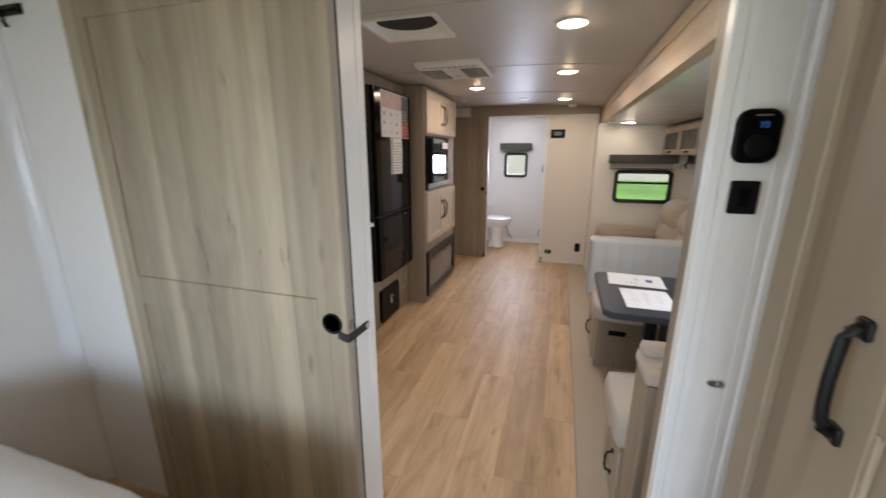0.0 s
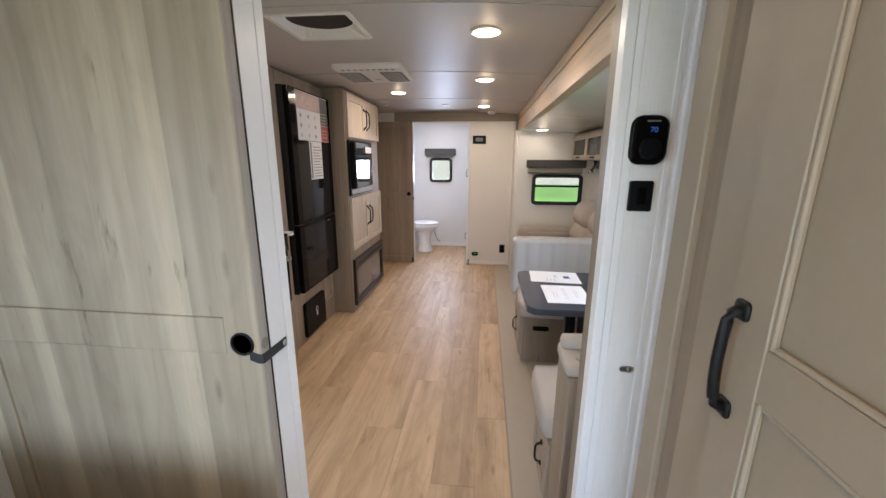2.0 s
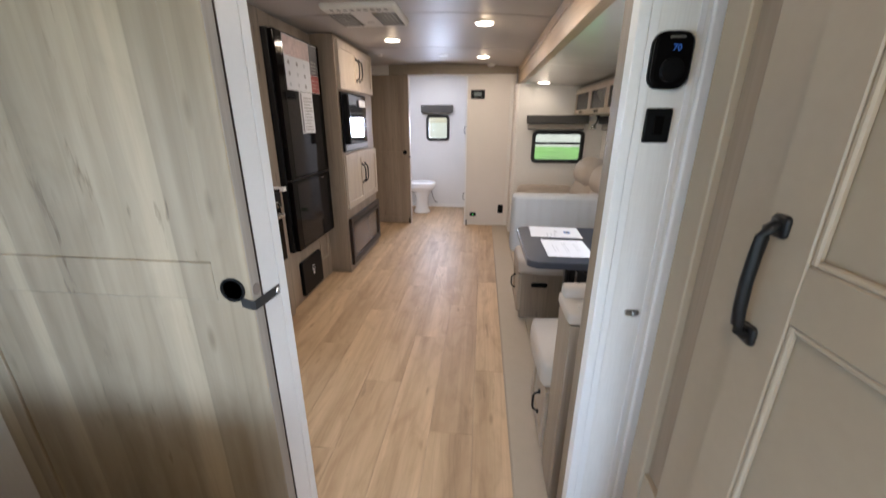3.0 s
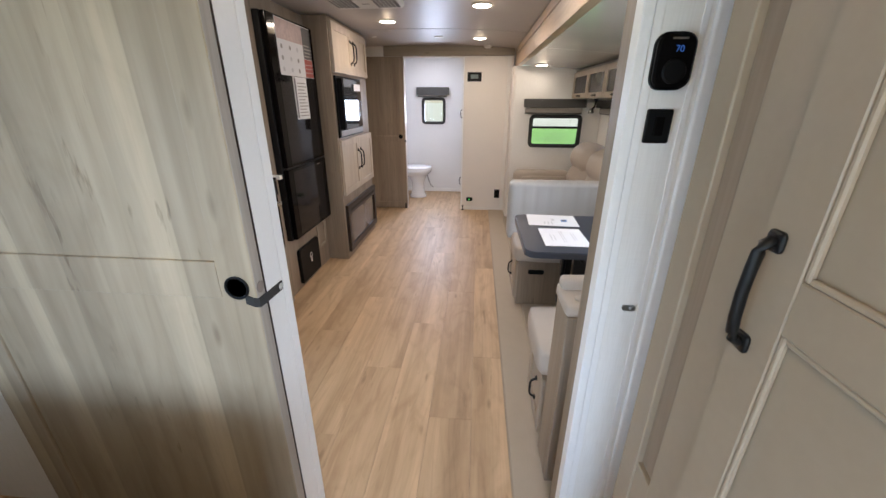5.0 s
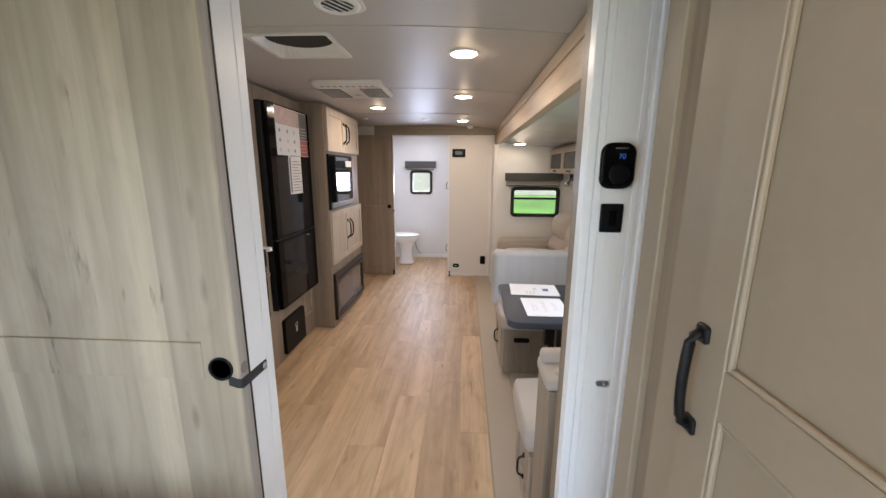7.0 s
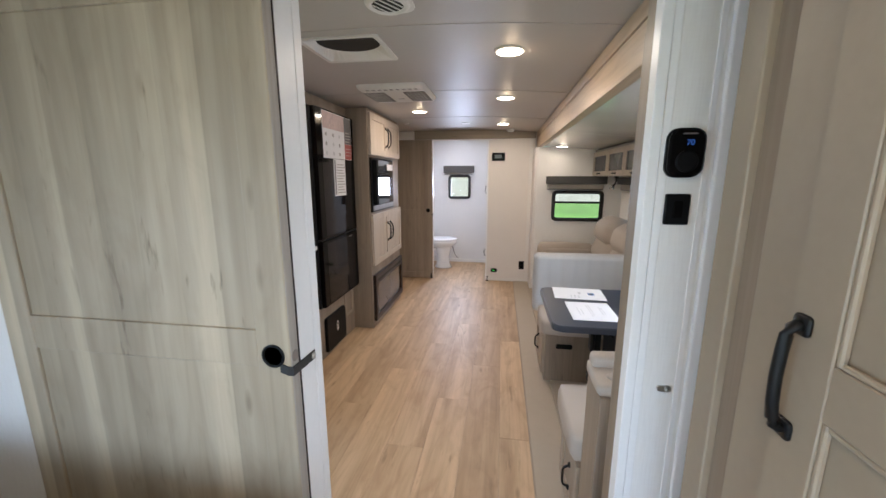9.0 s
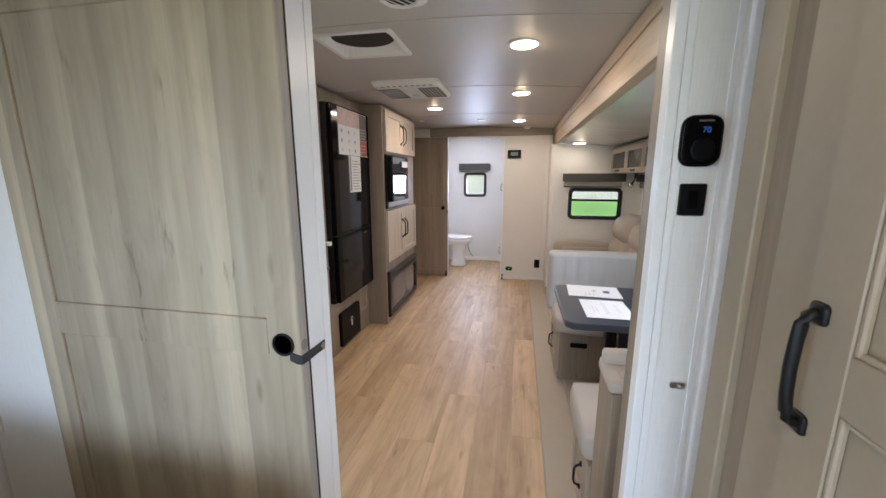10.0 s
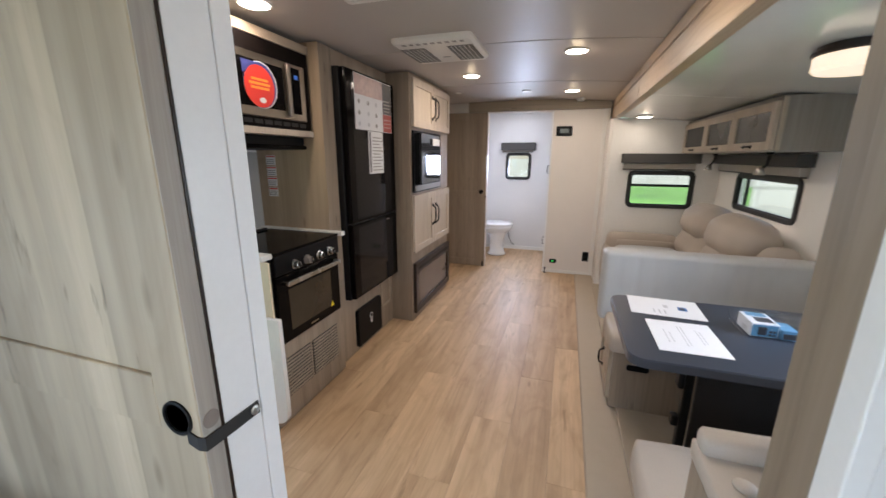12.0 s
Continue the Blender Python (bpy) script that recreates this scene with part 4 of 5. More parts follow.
part("hood_body", box(LEFT + 0.004, -1.325, 1.80, 2.45, 1.372, 1.4395, 0.006), PLASTIC, hood)
part("hood_lip", box(-1.324, -1.310, 1.80, 2.45, 1.374, 1.395, 0.004), GLOSS, hood)

fcab = thing("fridge_surround", (-1.44, 2.92, 0.0), "taupe cabinet surround under and over the fridge", "cabinet")
part("base", box(LEFT + 0.002, -1.202, 2.573, 3.266, 0.0, 0.418), TAUPE, fcab)
part("top", box(LEFT + 0.002, -1.202, 2.573, 3.266, 1.838, 1.925), TAUPE, fcab)
part("kick_grille", ring_frame(0.16, 0.22, 0.03, 0.02, 0.008, (-1.202, 3.14, 0.29), "+x"), TAUPE_Y, fcab)
fr = thing("fridge", (-1.40, 2.91, 0.42), "tall black two-door fridge with flyers taped on it", "fridge")
part("cabinet", box(LEFT + 0.01, -1.166, 2.584, 3.256, 0.42, 1.836, 0.004), BLACK, fr)
for z0, z1 in ((0.428, 0.917), (0.929, 1.833)):
    d = part("door", box(-1.164, -1.130, 2.590, 3.236, z0, z1, 0.008, 3), FRIDGE, fr, "glossy black fridge door")
    # The room's reflection in the door, put in as a slightly lighter sheet.
    part("inset_panel", box(-1.1302, -1.1288, 2.66, 3.16, z0 + 0.02, z1 - 0.02), mottled("painted_fridge_reflection", (0.013, 0.012, 0.013), 0.08, 60, 0.08, 0.0, spec=0.12), d)
part("door_gap_trim", box(-1.160, -1.134, 2.592, 3.234, 0.9185, 0.9275), BLACK, fr)
part("maker_mark", box(-1.1286, -1.1278, 3.06, 3.11, 0.885, 0.893), STEEL, fr)
fly = thing("fridge_flyer", (-1.128, 2.93, 1.50), "large printed flyer taped on the fridge", "flyer")
part("sheet", box(-1.1284, -1.1274, 2.685, 3.185, 1.500, 1.822), PAPER, fly)
part("photo", box(-1.1272, -1.1266, 2.690, 3.048, 1.705, 1.818), PINK_PRINT, fly, "dusk landscape photo")
part("photo", box(-1.1272, -1.1266, 3.050, 3.182, 1.62, 1.818), DARK_PRINT, fly, "dark photo")
part("print_block", box(-1.1272, -1.1266, 3.050, 3.182, 1.503, 1.618), DULL_RED, fly, "red print block")
for y in (2.735, 2.85, 2.955):
    for z in (1.665, 1.60, 1.535):
        dark = (y + z) % 0.03 > 0.014
        part("icon", lathe([(0.014, 0), (0.014, 0.0006)], (-1.1272, y, z), "x", 14), GREY_PLASTIC if dark else PALE_INK, fly, "small grey icon")
for k in range(3):
    part("print_bar", box(-1.1264, -1.1260, 3.06, 3.17, 1.53 + 0.025 * k, 1.536 + 0.025 * k), PINK_PRINT, fly)
for k in range(4):
    part("print_bar", box(-1.1264, -1.1260, 3.06, 3.15 + 0.01 * (k % 3), 1.635 + 0.022 * k, 1.643 + 0.022 * k), GREY_PLASTIC, fly)
lst = thing("fridge_notice", (-1.128, 2.94, 1.22), "narrow white notice with black print on the fridge", "notice")
part("sheet", box(-1.1284, -1.1274, 2.835, 3.040, 1.225, 1.497), PAPER, lst)
part("print_block", box(-1.1272, -1.1266, 2.845, 2.868, 1.235, 1.49), INK, lst, "black print block")
for k in range(11):
    part("print_bar", box(-1.1272, -1.1266, 2.89, 3.03 - 0.02 * (k % 3), 1.245 + 0.021 * k, 1.252 + 0.021 * k), GREY_PLASTIC, lst)
spk = thing("subwoofer_box", (-1.19, 2.85, 0.03), "black square speaker panel with a white emblem", "speaker")
part("grille", plate(0.345, 0.275, 0.02, 0.024, (-1.2015, 2.852, 0.168), "+x", bevel=0.006), PLASTIC, spk)
part("emblem", lathe([(0.022, 0), (0.022, 0.001)], (-1.1774, 2.86, 0.205), "x", 20), WHITE_PLASTIC, spk, "white round emblem")
part("emblem", lathe([(0.014, 0), (0.014, 0.0008)], (-1.1763, 2.86, 0.207), "x", 18), PLASTIC, spk)
part("emblem_bar", box(-1.1774, -1.1766, 2.848, 2.872, 0.150, 0.180, 0.0), WHITE_PLASTIC, spk, "white emblem bar")

pan = thing("pantry_cabinet", (-1.35, 3.74, 0.0), "tall taupe and cream pantry cabinet", "cabinet")
part("body", box(LEFT + 0.002, -1.022, 3.268, 4.212, 0.0, 1.93, 0.002), TAUPE, pan)
for z0, z1 in ((1.552, 1.900), (0.578, 1.040)):
    for y0, y1, py in ((3.30, 3.752, 3.715), (3.757, 4.206, 3.795)):
        d = shaker(pan, "door", "+x", -1.0215, y0, y1, z0, z1, OAK_FRAME, rail=0.055, thick=0.022)
        zc = (z0 + z1) / 2 + (0.0 if z0 > 1 else 0.03)
        pull(d, (-0.9995, py, zc), 0.17, "+x", True, 0.030, 0.0065)
nv = thing("built_in_oven", (-1.05, 3.66, 1.07), "black glass built-in convection microwave", "microwave")
part("frame", box(-1.0218, -1.006, 3.30, 3.955, 1.062, 1.530, 0.004), PLASTIC, nv)
ovd = box(-0.0100, 0.0, -0.302, 0.302, 1.125, 1.512, 0.003)
bmesh.ops.transform(ovd, matrix=Matrix.Translation((-0.9750, 3.628, 0)) @ Matrix.Rotation(radians(4.3), 4, "Z"), verts=ovd.verts)
part("door_glass", ovd, OVEN_GLASS, nv, "black glass oven door")
ovk = bmesh.new()
wedge = [[ovk.verts.new((x, y, z)) for x, y in ((-1.0057, 3.325), (-0.9640, 3.325), (-1.0057, 3.90))] for z in (1.126, 1.511)]
ovk.faces.new(wedge[0])
ovk.faces.new(wedge[1][::-1])
for k in range(3):
    ovk.faces.new((wedge[0][k], wedge[0][(k + 1) % 3], wedge[1][(k + 1) % 3], wedge[1][k]))
part("door_body", ovk, PLASTIC, nv, "black oven door body")
part("bottom_strip", box(-1.0058, -1.0, 3.325, 3.93, 1.072, 1.115, 0.002), DARK_STEEL, nv)
part("notice", box(-0.9640, -0.9632, 3.62, 3.80, 1.425, 1.480), PAPER, nv, "white paper tag")
part("yellow_tag", box(-0.9990, -0.9982, 3.865, 3.92, 1.13, 1.165), YELLOW, nv, "yellow tag")
fp = thing("electric_fireplace", (-1.03, 3.75, 0.06), "low electric fireplace in a dark bronze frame", "fireplace")
bmf = box(-1.0218, -0.994, 3.296, 4.206, 0.40, 0.492, 0.003)
box(-1.0218, -0.994, 3.296, 4.206, 0.062, 0.118, 0.003, 2, bmf)
box(-1.0218, -0.994, 3.296, 3.35, 0.119, 0.399, 0.003, 2, bmf)
box(-1.0218, -0.994, 4.150, 4.206, 0.119, 0.399, 0.003, 2, bmf)
part("frame", bmf, BRONZE, fp)
part("screen", box(-1.0215, -1.008, 3.351, 4.149, 0.120, 0.398), mottled("reflective_fire_glass", (0.13, 0.10, 0.08), 0.10, 30, 0.1, 0.0), fp, "reflective glass screen")
# The slot's shade is a dark strip laid on the frame.
part("grille_slot", box(-0.9938, -0.9925, 3.36, 4.14, 0.428, 0.452), RECESS_SHADE, fp, "dark strip for the shaded air slot")

# ---- end wall and bathroom ----
bd = thing("bath_door", (-1.04, 5.03, 0.008), "taupe wood sliding bathroom door slid open", "door")
shaker(bd, "door_leaf", "-y", 5.058, -1.37, -0.795, 0.008, 1.828, TAUPE, rail=0.08, rails=((0.865, 0.935),), thick=0.03)
part("flush_pull", lathe([(0.026, 0), (0.026, -0.004), (0.021, -0.003)], (-0.850, 5.028, 0.93), "y", 22), PLASTIC, bd, "round black flush pull")
part("latch", box(-0.80, -0.782, 5.015, 5.027, 0.865, 0.885, 0.002), BLACK, bd, "small black latch")
part("roller", box(-0.82, -0.80, 5.012, 5.0275, 0.01, 0.075, 0.003), BLACK, bd, "black floor guide")
sp = thing("control_panel", (0.05, 5.05, 1.565), "small black system control panel on the wall", "control panel")
part("bezel", plate(0.165, 0.10, 0.006, 0.012, (0.05, END - 0.0005, 1.612), "-y", bevel=0.003), PLASTIC, sp)
part("screen", box(0.005, 0.095, END - 0.0140, END - 0.0126, 1.592, 1.637), mottled("grey_screen", (0.16, 0.20, 0.20), 0.15, 60, 0.2, 0.0), sp)
gd = thing("gas_detector", (0.03, 5.05, 0.11), "small black gas detector with a green light", "gas detector")
part("case", plate(0.085, 0.05, 0.02, 0.016, (0.03, END - 0.0005, 0.142), "-y", bevel=0.004), PLASTIC, gd)
part("led", box(0.02, 0.036, END - 0.0178, END - 0.0166, 0.139, 0.147), LED_GREEN, gd, "green light")
ot = thing("wall_outlet", (0.385, 5.05, 0.165), "black wall outlet near the floor", "outlet")
part("cover", plate(0.068, 0.110, 0.006, 0.007, (0.385, END - 0.0005, 0.222), "-y", bevel=0.002), PLASTIC, ot)
for z in (0.200, 0.244):
    part("socket", plate(0.032, 0.028, 0.010, 0.002, (0.385, END - 0.0076, z), "-y"), GLOSS, ot)
ds = thing("door_stop", (-0.055, 5.045, 0.0), "small black spring door stop on the floor", "door stop")
part("stem", tube([(-0.055, 5.03, 0.002), (-0.055, 5.03, 0.05)], 0.006, 8), BLACK, ds)
part("foot", lathe([(0.016, 0.0005), (0.016, 0.006), (0.007, 0.012)], (-0.055, 5.03, 0), "z", 14), BLACK, ds)
part("cap", lathe([(0.010, 0.05), (0.013, 0.056), (0.010, 0.066)], (-0.055, 5.03, 0), "z", 14), RUBBER, ds)
for z in (1.20, 0.375):
    hk = thing("wall_hook", (-0.10, 5.12, z - 0.045), "slim black pull hook on the jamb", "hook", "black jamb hooks")
    part("hook_bar", tube([(-0.0845, 5.095, z - 0.045), (-0.103, 5.095, z - 0.04), (-0.108, 5.095, z), (-0.103, 5.095, z + 0.04), (-0.0845, 5.095, z + 0.045)], 0.004, 8), BLACK, hk, smooth=True)

wc = thing("toilet", (-0.85, 5.74, 0.0), "white porcelain trailer toilet with its lid down", "toilet")
part("pedestal", lathe([(0.125, 0.0), (0.125, 0.015), (0.105, 0.05), (0.088, 0.14), (0.092, 0.22), (0.13, 0.315), (0.155, 0.36)], (-0.755, 5.74, 0), "z", 32), PORCELAIN, wc, smooth=True)
bowl = lathe([(0.10, 0.295), (0.150, 0.335), (0.182, 0.38), (0.190, 0.41), (0.184, 0.417)], (0, 0, 0), "z", 40)
for v in bowl.verts:
    v.co.x *= 1.22
bmesh.ops.translate(bowl, verts=bowl.verts, vec=(-0.775, 5.74, 0))
part("bowl", bowl, PORCELAIN, wc, smooth=True)
lid = lathe([(0.186, 0.419), (0.193, 0.425), (0.193, 0.438), (0.186, 0.448), (0.12, 0.456), (0.001, 0.458)], (0, 0, 0), "z", 40)
for v in lid.verts:
    v.co.x *= 1.22
bmesh.ops.translate(lid, verts=lid.verts, vec=(-0.778, 5.74, 0))
part("lid", lid, PORCELAIN, wc, "white closed lid", smooth=True)
part("back_block", box(-1.10, -0.955, 5.60, 5.88, 0.22, 0.455, 0.03, 4), PORCELAIN, wc, smooth=True)
hose = thing("water_hose", (-0.62, 6.09, 0.05), "thin white toilet water hose", "hose")
part("line", tube([(-0.66, 6.108, 0.26), (-0.635, 6.09, 0.17), (-0.60, 6.08, 0.10), (-0.575, 6.09, 0.075), (-0.565, 6.108, 0.07)], 0.008, 8), GREY_PLASTIC, hose, smooth=True)


# ---- slide-out: dinette ----
def bench(y0, y1, label, pull_y):
    b = thing("dinette_bench", (0.9, (y0 + y1) / 2, 0.03), label, "bench", "dinette benches")
    part("base", box(0.415, 1.43, y0, y1, 0.03, 0.355), TAUPE, b)
    d = shaker(b, "end_door", "-x", 0.4148, y0 + 0.01, y1 - 0.01, 0.075, 0.345, BENCH_WOOD, rail=0.05, thick=0.02)
    pull(d, (0.3948, pull_y, 0.215), 0.10, "-x", True, 0.026, 0.005)
    return b


TABLE_TOP = 0.716
far = bench(2.545, 2.92, "dinette bench with taupe base and pale quilted back", 2.75)
part("slot_handle", plate(0.105, 0.032, 0.010, 0.006, (0.535, 2.545, 0.275), "-y", bevel=0.002), PLASTIC, far, "black slot handle")
part("seat_cushion", cushion(0.385, 1.428, 2.490, 2.835, 0.357, 0.475, 0.035, 0.008, cuts=7), CLOTH, far, "beige seat cushion", smooth=True)
bmb = cushion(0.352, 1.432, 2.838, 2.972, 0.40, 0.822, 0.030, 0.004, cuts=71)
for v in bmb.verts:
    dip = 1 - abs(math.sin(math.pi * (v.co.x - 0.352) / 0.09)) ** 0.35
    if v.co.y < 2.875:
        v.co.y += 0.006 * dip
    if v.co.z > 0.79:
        v.co.z -= 0.002 * dip
part("backrest", bmb, CLOTH_PALE, far, "pale grey channel-stitched backrest", smooth=True)
part("back_board", box(0.425, 1.43, 2.921, 2.978, 0.03, 0.395, 0.004), TAUPE, far)

near = bench(1.385, 1.715, "dinette bench seen from behind, taupe panel and beige cushions", 1.50)
part("seat_cushion", cushion(0.372, 1.428, 1.380, 1.752, 0.357, 0.485, 0.035, 0.008, cuts=7), CLOTH, near, "beige seat cushion", smooth=True)
part("back_panel", box(0.402, 1.43, 1.215, 1.372, 0.03, 0.735, 0.004), TAUPE, near, "taupe wood back panel")
part("top_cushion", cushion(0.394, 1.432, 1.205, 1.380, 0.737, 0.782, 0.016, 0.002, cuts=7), CLOTH, near, "beige padded top", smooth=True)
part("top_roll", cushion(0.402, 1.430, 1.315, 1.378, 0.765, 0.818, 0.02, 0.003, cuts=6), CLOTH, near, "beige top roll", smooth=True)
part("button", lathe([(0.018, 0), (0.018, 0.003), (0.012, 0.007), (0.002, 0.008)], (0.445, 1.255, 0.782), "z", 20), CLOTH, near, "covered button", smooth=True)

tab = thing("dinette_table", (0.9, 2.1, 0.03), "dark slate dinette table on a black pedestal", "table")
part("tabletop", plate(1.09, 0.612, 0.055, 0.030, (0.89, 2.106, TABLE_TOP - 0.030), "+z", bevel=0.004, seg=7), TABLE, tab)
part("leg", box(0.604, 0.636, 2.088, 2.118, 0.096, 0.684, 0.005), BLACK, tab, "black square steel leg")
part("leg_bracket", box(0.575, 0.715, 2.055, 2.165, 0.667, 0.6855, 0.004), BLACK, tab)
part("bracket_web", box(0.638, 0.652, 2.090, 2.116, 0.560, 0.666, 0.004), BLACK, tab)
part("clamp", box(0.580, 0.603, 2.078, 2.128, 0.470, 0.610, 0.008, 3), BLACK, tab, "black clamp")
part("clamp_lever", tube([(0.652, 2.085, 0.585), (0.672, 2.075, 0.580), (0.688, 2.070, 0.562)], 0.008, 8), BLACK, tab)
part("clamp_screw", lathe([(0.008, 0), (0.008, -0.004)], (0.612, 2.0875, 0.585), "y", 12), YELLOW, tab, "brass screw")
part("foot_clip", box(0.578, 0.603, 2.085, 2.121, 0.300, 0.345, 0.006), BLACK, tab, "black clip on the leg")
part("modesty_panel", box(0.660, 1.428, 2.135, 2.150, 0.10, 0.640, 0.003), mottled("charcoal_panel", (0.035, 0.033, 0.034), 0.5, 120, 0.12, 0.05), tab, "charcoal panel under the tabletop")
part("crossbar", box(0.660, 1.42, 2.085, 2.120, 0.610, 0.636, 0.004), BLACK, tab)
part("crossbar", box(0.716, 1.42, 2.06, 2.18, 0.6665, 0.6845, 0.004), BLACK, tab)
part("foot", box(0.57, 1.38, 2.05, 2.19, 0.031, 0.095, 0.012), BLACK, tab, "black floor foot")
part("leg", box(1.285, 1.315, 2.088, 2.118, 0.096, 0.684, 0.005), BLACK, tab, "black square steel leg")


def sheet(name, label, x0, x1, y0, y1, turn):
    s = thing(name, ((x0 + x1) / 2, (y0 + y1) / 2, TABLE_TOP), label, "paper")
    part("page", box(x0, x1, y0, y1, TABLE_TOP + 0.0006, TABLE_TOP + 0.0018), PAPER, s)
    s.rotation_euler = (0, 0, radians(turn))
    return s


s1 = sheet("info_sheet", "printed white sheet with a small picture on the table", 0.412, 0.684, 2.195, 2.403, -3)
part("picture", box(0.598, 0.632, 2.275, 2.318, TABLE_TOP + 0.0020, TABLE_TOP + 0.0024), BLUE_INK, s1, "small blue picture")
part("picture", box(0.606, 0.622, 2.285, 2.308, TABLE_TOP + 0.0025, TABLE_TOP + 0.0028), DARK_PRINT, s1, "dark figure in the picture")
part("picture", box(0.545, 0.562, 2.29, 2.325, TABLE_TOP + 0.0020, TABLE_TOP + 0.0024), PALE_INK, s1, "small grey picture")
for k in range(3):
    part("print_bar", box(0.50 + 0.02 * k, 0.506 + 0.02 * k, 2.22, 2.265, TABLE_TOP + 0.0020, TABLE_TOP + 0.0023), PALE_INK, s1)
s2 = sheet("info_sheet", "printed white sheet with lines of text on the table", 0.448, 0.662, 1.885, 2.145, 0)
random.seed(11)
for k, (y0, y1) in enumerate(((1.95, 2.06), (1.96, 2.04), (1.935, 2.10), (1.945, 2.10), (1.955, 2.08), (1.96, 2.07))):
    x, y = (0.492, 0.508, 0.545, 0.556, 0.60, 0.611)[k], y1
    while y > y0 + 0.012:
        word = random.uniform(0.010, 0.022)
        part("print_bar", box(x, x + 0.0045, max(y0, y - word), y, TABLE_TOP + 0.0020, TABLE_TOP + 0.0022), PALE_INK, s2)
        y -= word + 0.005
kitb = thing("packaged_kit", (0.86, 2.13, TABLE_TOP), "clear plastic bag with blue and white printed boxes", "package")
part("carton", box(0.778, 0.862, 2.10, 2.212, TABLE_TOP + 0.001, TABLE_TOP + 0.052, 0.003), PAPER, kitb, "white and blue carton")
part("carton_print", box(0.782, 0.858, 2.0982, 2.0996, TABLE_TOP + 0.004, TABLE_TOP + 0.047), LIGHT_BLUE, kitb)
for a, b, c, d in ((0.832, 0.842, 0.008, 0.016), (0.845, 0.853, 0.008, 0.016), (0.832, 0.842, 0.020, 0.028), (0.845, 0.853, 0.020, 0.028)):
    part("carton_print", box(a, b, 2.0970, 2.0981, TABLE_TOP + c, TABLE_TOP + d), DARK_PRINT, kitb)
part("carton_print", box(0.7768, 0.7778, 2.125, 2.165, TABLE_TOP + 0.010, TABLE_TOP + 0.026), PALE_INK, kitb)
part("carton_print", box(0.79, 0.85, 2.17, 2.205, TABLE_TOP + 0.0522, TABLE_TOP + 0.0528), LIGHT_BLUE, kitb)
part("carton_print", box(0.80, 0.85, 2.115, 2.16, TABLE_TOP + 0.0522, TABLE_TOP + 0.0528), DARK_PRINT, kitb)
part("carton_print", box(0.80, 0.825, 2.0970, 2.0981, TABLE_TOP + 0.010, TABLE_TOP + 0.040), DARK_PRINT, kitb)
part("carton", box(0.868, 0.915, 2.092, 2.17, TABLE_TOP + 0.001, TABLE_TOP + 0.038, 0.003), LIGHT_BLUE, kitb, "blue carton")
part("carton_print", box(0.873, 0.91, 2.0902, 2.0916, TABLE_TOP + 0.006, TABLE_TOP + 0.026), DARK_PRINT, kitb)
part("pouch", cushion(0.92, 1.05, 2.085, 2.19, TABLE_TOP + 0.001, TABLE_TOP + 0.028, 0.012, 0.004), DARK_PRINT, kitb, "dark printed pouch", smooth=True)
for k, (a, b) in enumerate(((0.93, 0.955), (0.965, 1.0), (1.01, 1.035))):
    part("pouch_print", box(a, b, 2.10 + 0.012 * k, 2.135 + 0.012 * k, TABLE_TOP + 0.0325, TABLE_TOP + 0.0335), PAPER, kitb)
bmw = cushion(0.752, 1.09, 2.070, 2.235, TABLE_TOP + 0.0008, TABLE_TOP + 0.054, 0.016, 0.004, cuts=16)
for v in bmw.verts:
    if v.co.z > TABLE_TOP + 0.02:
        v.co.z += 0.007 * noise.noise(v.co * 38) - 0.018 * max(0, (v.co.x - 0.90) / 0.19)
wrap = part("wrap", bmw, clear("clear_film", (0.93, 0.95, 0.97), 0.12), kitb, "crumpled clear plastic wrap", smooth=True)
wrap.visible_shadow = False

# ---- slide-out: sofa ----
sofa = thing("theatre_sofa", (1.02, 3.85, 0.03), "beige two-seat reclining theatre sofa", "sofa")
part("base", box(0.62, 1.40, 3.05, 4.64, 0.03, 0.30, 0.02), CLOTH, sofa)


def arm(y0, y1, cup):
    a = cushion(0.535, 1.16, y0, y1, 0.04, 0.622, 0.06, 0.006, cuts=12)
    for v in a.verts:
        if v.co.z > 0.4:
            v.co.z += 0.02 * (0.9 - v.co.x) * 0.5
    part("armrest", a, CLOTH, sofa, "padded beige armrest", smooth=True)
    part("arm_front", cushion(0.512, 0.60, y0 - 0.005, y1 + 0.003, 0.10, 0.50, 0.04, 0.012, cuts=6), CLOTH, sofa, "padded beige arm front", smooth=True)
    part("arm_pad", cushion(0.62, 1.12, (y0 - 0.022 if cup else y1 - 0.02), (y0 + 0.02 if cup else y1 + 0.022), 0.40, 0.572, 0.018, 0.004, cuts=6), CLOTH, sofa, "inset beige arm pad", smooth=True)
    if cup:
        part("control_pad", plate(0.10, 0.03, 0.012, 0.003, (0.72, (y0 + y1) / 2, 0.624), "+z"), PLASTIC, sofa, "black control strip")


